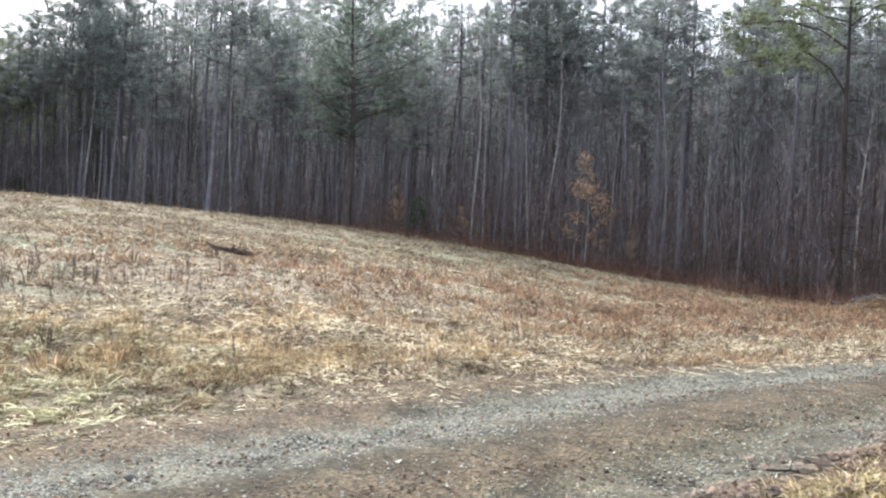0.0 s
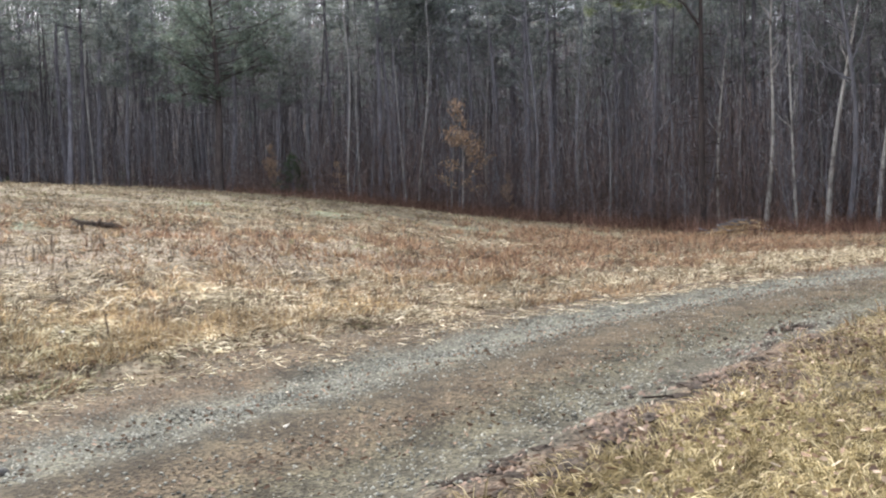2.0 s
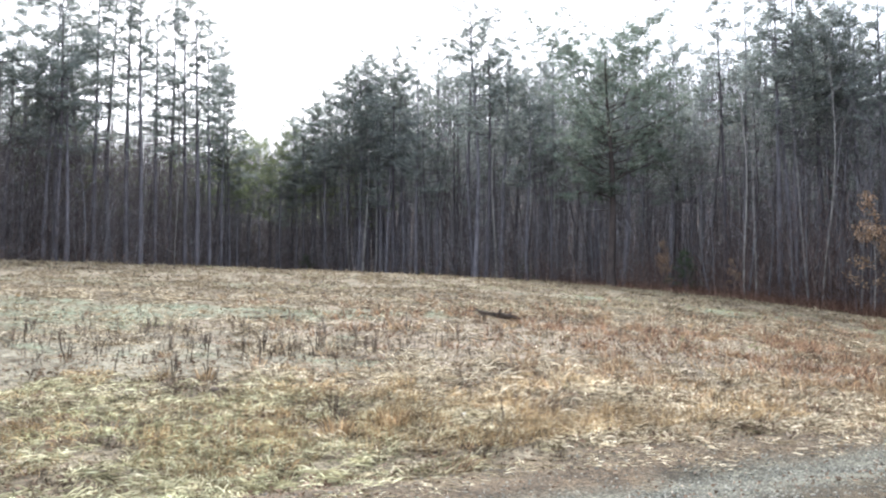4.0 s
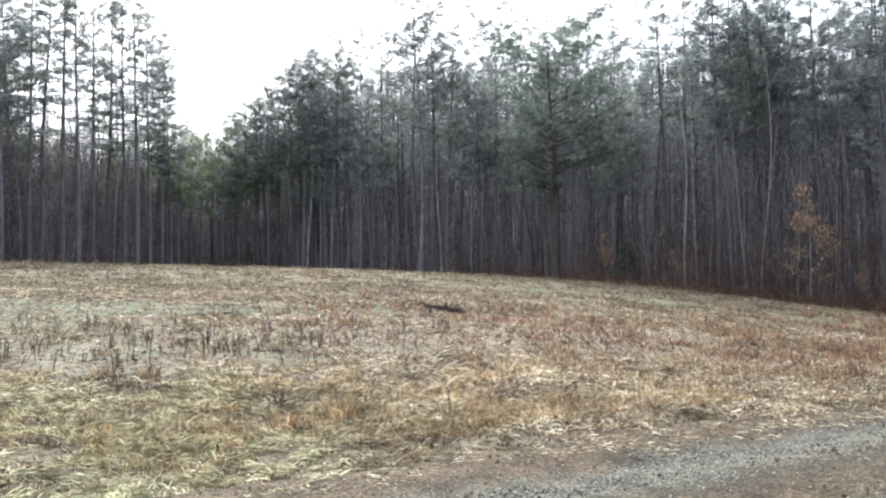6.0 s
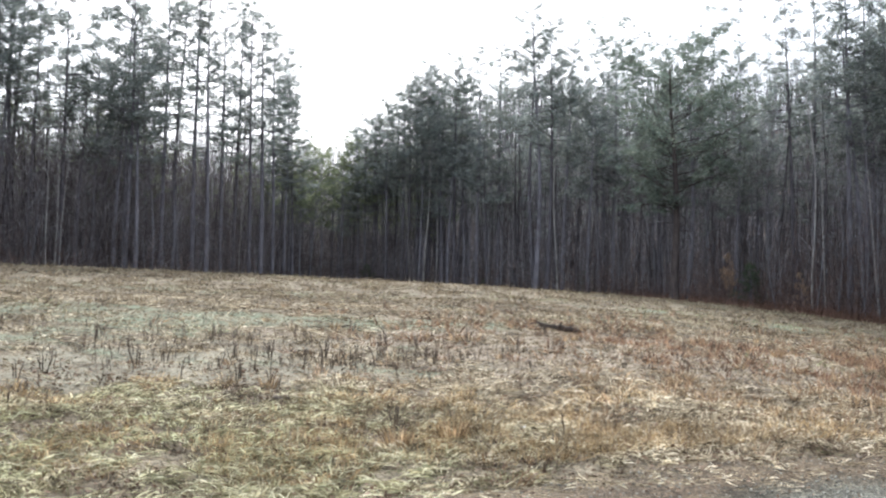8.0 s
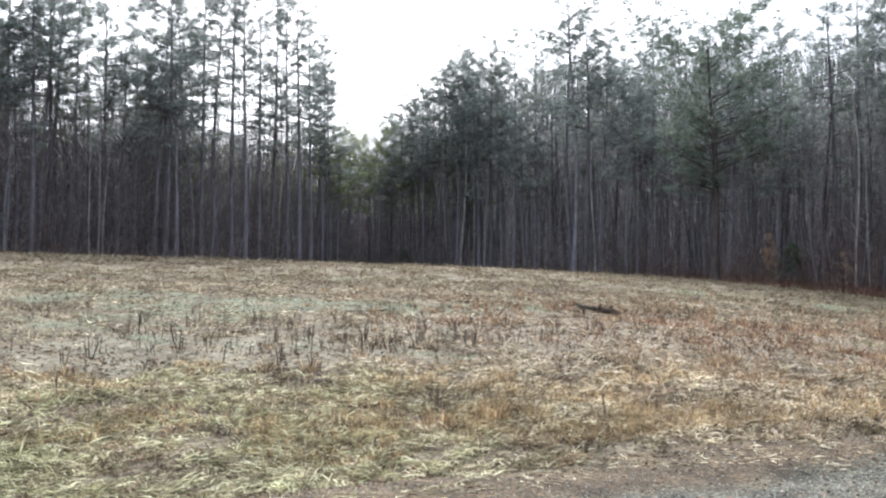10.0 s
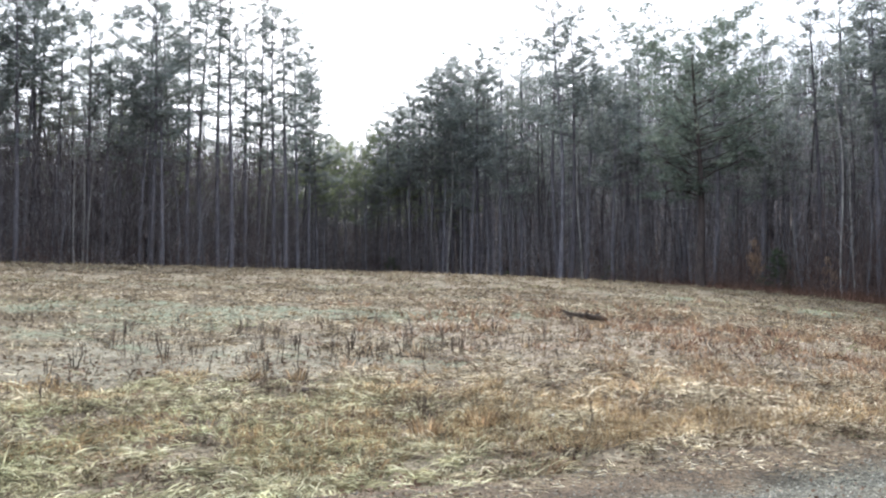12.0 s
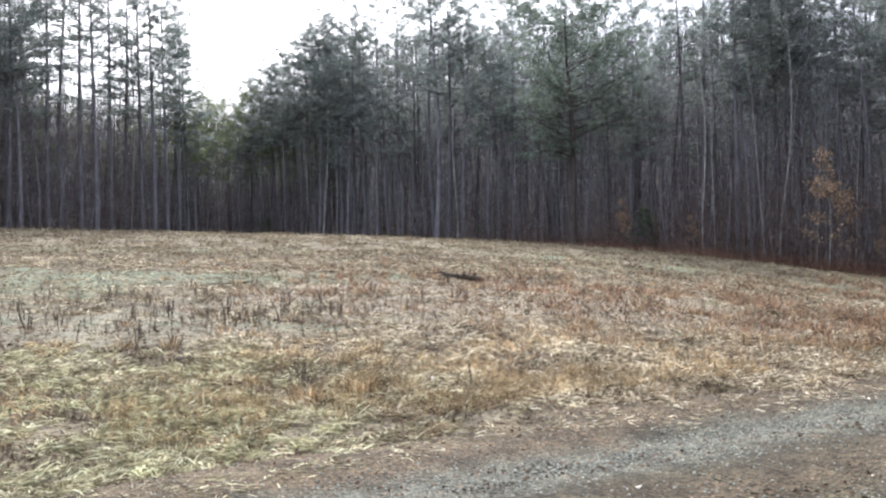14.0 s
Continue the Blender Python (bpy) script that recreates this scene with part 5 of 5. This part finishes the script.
def road_gravel():
    bag = Bag()
    n = 42000
    s = rng.uniform(-6, 26, n)
    ac = np.where(rng.uniform(0, 1, n) < 0.5, rng.normal(-0.72, 0.36, n) - 0.28 * smooth01((s - 5) / 4), np.where(rng.uniform(0, 1, n) < 0.4, rng.normal(1.6, 0.4, n), rng.uniform(-2.4, 2.4, n)))
    x, y = road_point(s, ac)
    ruts = -0.05 * np.exp(-((ac + 1.0) / 0.45) ** 2) - 0.045 * np.exp(-((ac - 1.25) / 0.4) ** 2) + 0.03 * np.exp(-((ac - 0.2) / 0.4) ** 2)
    z = land(x, y) + ruts + 0.015 - 0.07 * smooth01((np.abs(ac) - 2.2) / 0.5)
    ok = np.abs(ac) < 2.3
    bag.add(*lumps(np.stack([x, y, z], -1)[ok], rng.uniform(0.007, 0.02, n)[ok]))
    tagged(new("gravel", bag.mesh("gravel", M_GRAVEL)), "loose grey gravel scattered over the wheel tracks", "gravel", kind="stuff")
    # dead leaves and straw on the road and the verge
    n = 26000
    s = rng.uniform(-5, 24, n)
    pick = rng.uniform(0, 1, n)
    ac = np.where(pick < 0.38, rng.normal(0.15, 0.6, n), np.where(pick < 0.45, rng.uniform(-2.9, 3, n), np.where(pick < 0.62, rng.normal(-2.4, 0.35, n), 2.35 + 4 * rng.uniform(0, 1, n) ** 1.6)))
    x, y = road_point(s, ac)
    base = np.stack([x, y, land(x, y) + 0.02 + (ac > 2.6) * rng.uniform(0.02, 0.1, n)], -1)
    d = rng.normal(size=(n, 3)) * [1, 1, 0.3]
    bag = Bag()
    bag.add(*blades(base, d, rng.uniform(0.02, 0.05, n) * (1 + 0.25 * (ac > 2.5)), rng.uniform(0.012, 0.024, n) * (1 + 0.2 * (ac > 2.5)), 0.0, 2))
    tagged(new("leaf_litter", bag.mesh("leaf_litter", M_DEADLEAF)), "brown dead leaves strewn over the road and its verge", "leaf litter", kind="stuff")


road_gravel()


def clay_edge():
    bag = Bag()
    n = 3000
    s = rng.uniform(2.2, 11.5, n)
    ac = verge_edge(s) - 0.32 + rng.normal(0, 0.2, n) + 0.12 * waves(s, s * 0, 1.2, 91)
    x, y = road_point(s, ac)
    base = np.stack([x, y, land(x, y) - 0.01], -1)
    bag.add(*lumps(base, rng.uniform(0.012, 0.05, n) * (0.5 + 0.8 * smooth01(waves(s, s * 0, 1.6, 92) + 0.5))))
    tagged(new("clay_crumbs", bag.mesh("clay_crumbs", M_CLAY)), "crumbled red clay along the broken edge of the road", "clay", kind="stuff")


clay_edge()


def dark_crumbs():
    """Rotted bark and leaf mould along the broken edge."""
    n = 3200
    s = rng.uniform(2.2, 11.5, n)
    ac = verge_edge(s) - 0.32 + rng.normal(0, 0.22, n)
    keep = waves(s * 1.0, ac * 2, 1.3, 95) > 0.12
    x, y = road_point(s[keep], ac[keep])
    bag = Bag()
    bag.add(*lumps(np.stack([x, y, land(x, y) + 0.005], -1), rng.uniform(0.012, 0.045, len(x)), squash=0.5))
    tagged(new("bark_crumbs", bag.mesh("bark_crumbs", M_ROTTEN)), "dark rotted bark and leaf mould along the road's edge", "bark", kind="stuff")


dark_crumbs()


def make_chunk(seed, size):
    """A ragged flat piece of rotten bark."""
    bm = bmesh.new()
    bmesh.ops.create_icosphere(bm, subdivisions=3, radius=1.0)
    for v in bm.verts:
        k = 1 + 0.55 * noise.noise(v.co * 1.7 + Vector((seed * 3.1, 0, 0))) + 0.35 * noise.noise(v.co * 4.5 + Vector((0, seed * 2.3, 0)))
        v.co = Vector((v.co.x * 1.25 * k, v.co.y * 0.8 * k, v.co.z * 0.42 * k)) * size
    me = bpy.data.meshes.new("bark_chunk")
    bm.to_mesh(me)
    bm.free()
    me.materials.append(M_ROTTEN)
    return new("bark_chunk", me)


for k, (az, r, size) in enumerate([(12.9, 5.3, 0.06), (14.6, 4.85, 0.10), (15.3, 4.95, 0.07), (17.4, 5.5, 0.09), (18.0, 5.75, 0.06), (19.3, 6.1, 0.08), (21.8, 7.2, 0.09), (22.9, 6.95, 0.12), (22.4, 6.75, 0.09),
                                   (23.4, 7.2, 0.06), (21.2, 6.7, 0.1), (20.6, 6.55, 0.06), (17.0, 5.3, 0.07), (16.4, 5.2, 0.05), (22.6, 7.45, 0.07), (24.2, 7.7, 0.06), (10.4, 4.5, 0.05), (11.3, 4.75, 0.08), (13.4, 4.7, 0.06), (25.8, 8.4, 0.07)]):
    w_ = tagged(make_chunk(k + 1, size), "dark ragged chunk of rotten bark on the road's edge", "bark chunk", "bark along the road's edge")
    w_.matrix_basis = on_land(az, r, k * 47, 1.0, 0.01)
edge_stick = tagged(make_branch("stick", 61, 0.5, 0.009, 2, 0.05), "straight dark stick lying at the road's edge", "stick")
edge_stick.matrix_basis = on_land(20.9, 6.95, 2, 1.0, 0.015)


# ---- shrubs and the leafy young tree at the wood's edge ----
def make_cedar(seed, height, reach):
    r = np.random.default_rng(seed)
    root = new("cedar_shrub")
    wood, green_ = Bag(), Bag()
    wood.add(*tube([(0, 0, -0.1), (0.02, 0, height * 0.5), (0, 0.02, height * 0.95)], [0.05, 0.03, 0.008], 6))
    for k in range(60):
        u = r.uniform(0.08, 1)
        a = r.uniform(0, 6.28)
        ln = reach * (1.05 - u) * r.uniform(0.6, 1.1) + 0.1
        p = np.array([0, 0, height * u * 0.95])
        d = np.array([math.cos(a), math.sin(a), 0.35])
        wood.add(*tube([p, p + d * ln * 0.5, p + d * ln], [0.012, 0.008, 0.003], 3))
        for c in range(4):
            needle_clump(green_, r, p + d * ln * r.uniform(0.3, 1.0), 0.24 * r.uniform(0.7, 1.2), 10)
    part("trunk", wood.mesh("cedar_trunk", M_PINEBARK), root)
    part("crown", green_.mesh("cedar_crown", M_CEDAR), root)
    return root


cedar = tagged(make_cedar(71, 2.5, 1.3), "small dark green cedar bush at the wood's edge", "shrub", "cedar bushes")
cedar.matrix_basis = place(cedar, -1.55, float(tree_line(-1.55)) + 0.2, 0)
for az, back, size in [(-11.2, 3, 0.8), (-24.5, 1.5, 1.0), (-17.4, 1.0, 0.5)]:
    copy_thing(cedar, place(cedar, az, float(tree_line(az)) + back, az * 17, size))


def make_beech(seed, height):
    r = np.random.default_rng(seed)
    root = new("young_beech")
    wood, leaves = Bag(), Bag()
    path = bent_path(r, height, 0.03, 0.6, 10)
    t = np.linspace(0, 1, 10)
    wood.add(*tube(path, 0.05 * (1 - 0.9 * t), 6))
    for k in range(42):
        u = r.uniform(0.22, 0.98)
        p = along(path, u)
        a = r.uniform(0, 6.28)
        ln = height * 0.3 * (1.15 - u) * r.uniform(0.5, 1.2)
        d = np.array([math.cos(a), math.sin(a), r.uniform(0.1, 0.7)])
        q = np.array([p, p + d * ln * 0.5, p + d * ln])
        wood.add(*tube(q, [0.014, 0.009, 0.003], 3))
        n = int(11 + 34 * ln)
        base = p + d * (ln * r.uniform(0.3, 1.05, n))[:, None] + r.normal(size=(n, 3)) * 0.12
        leaves.add(*blades(base, unit(n, r) + [0, 0, -0.6], r.uniform(0.08, 0.14, n), r.uniform(0.05, 0.08, n), 0.0, 2, r))
    part("trunk", wood.mesh("beech_trunk", M_PALEBARK), root)
    tagged(part("foliage", leaves.mesh("beech_leaves", M_BEECH), root, "withered orange-brown leaves"), kind="stuff")
    return root


beech = tagged(make_beech(81, 6.3), "young beech still holding its withered orange leaves", "young tree")
beech.matrix_basis = place(beech, 8.75, float(tree_line(8.75)) - 0.5, 30, 0.88)
for az, back, size in [(11.5, 1.5, 0.4), (-2.8, 1.2, 0.55), (1.2, 0.8, 0.4)]:
    copy_thing(beech, place(beech, az, float(tree_line(az)) + back, az * 23, size))


def make_brush_pile():
    r = np.random.default_rng(90)
    root = new("brush_pile")
    hay = Bag()
    for k in range(40):
        c = np.array([r.normal() * 0.8, r.normal() * 0.4, 0.0])
        c[2] = 0.5 * math.exp(-(c[0] ** 2 / 1.2 + c[1] ** 2 / 0.4)) * r.uniform(0.3, 1)
        a = r.normal() * 0.6
        d = np.array([math.cos(a), math.sin(a), r.normal() * 0.18]) * r.uniform(0.2, 0.5)
        stick = Bag()
        stick.add(*tube([c - d, c + r.normal(size=3) * 0.04, c + d], [0.016, 0.012, 0.005], 4))
        part("stick", stick.mesh("pile_stick", M_GREYBARK), root)
    n = 1300
    base = np.stack([r.normal(size=n) * 0.95, r.normal(size=n) * 0.5, np.zeros(n)], -1)
    base[:, 2] = 0.45 * np.exp(-(base[:, 0] ** 2 / 1.2 + base[:, 1] ** 2 / 0.4)) * r.uniform(0.2, 1, n)
    hay.add(*blades(base, r.normal(size=(n, 3)) * [1, 1, 0.25], r.uniform(0.2, 0.45, n), np.full(n, 0.022), 0.15, 1, r))
    tagged(part("hay", hay.mesh("pile_hay", M_SEDGE), root, "matted tan straw"), kind="stuff")
    return root


pile = tagged(make_brush_pile(), "low pile of sticks and tan straw beside the wood", "brush pile")
pile.matrix_basis = place(pile, 25.4, 34.0, 10, 1.15)
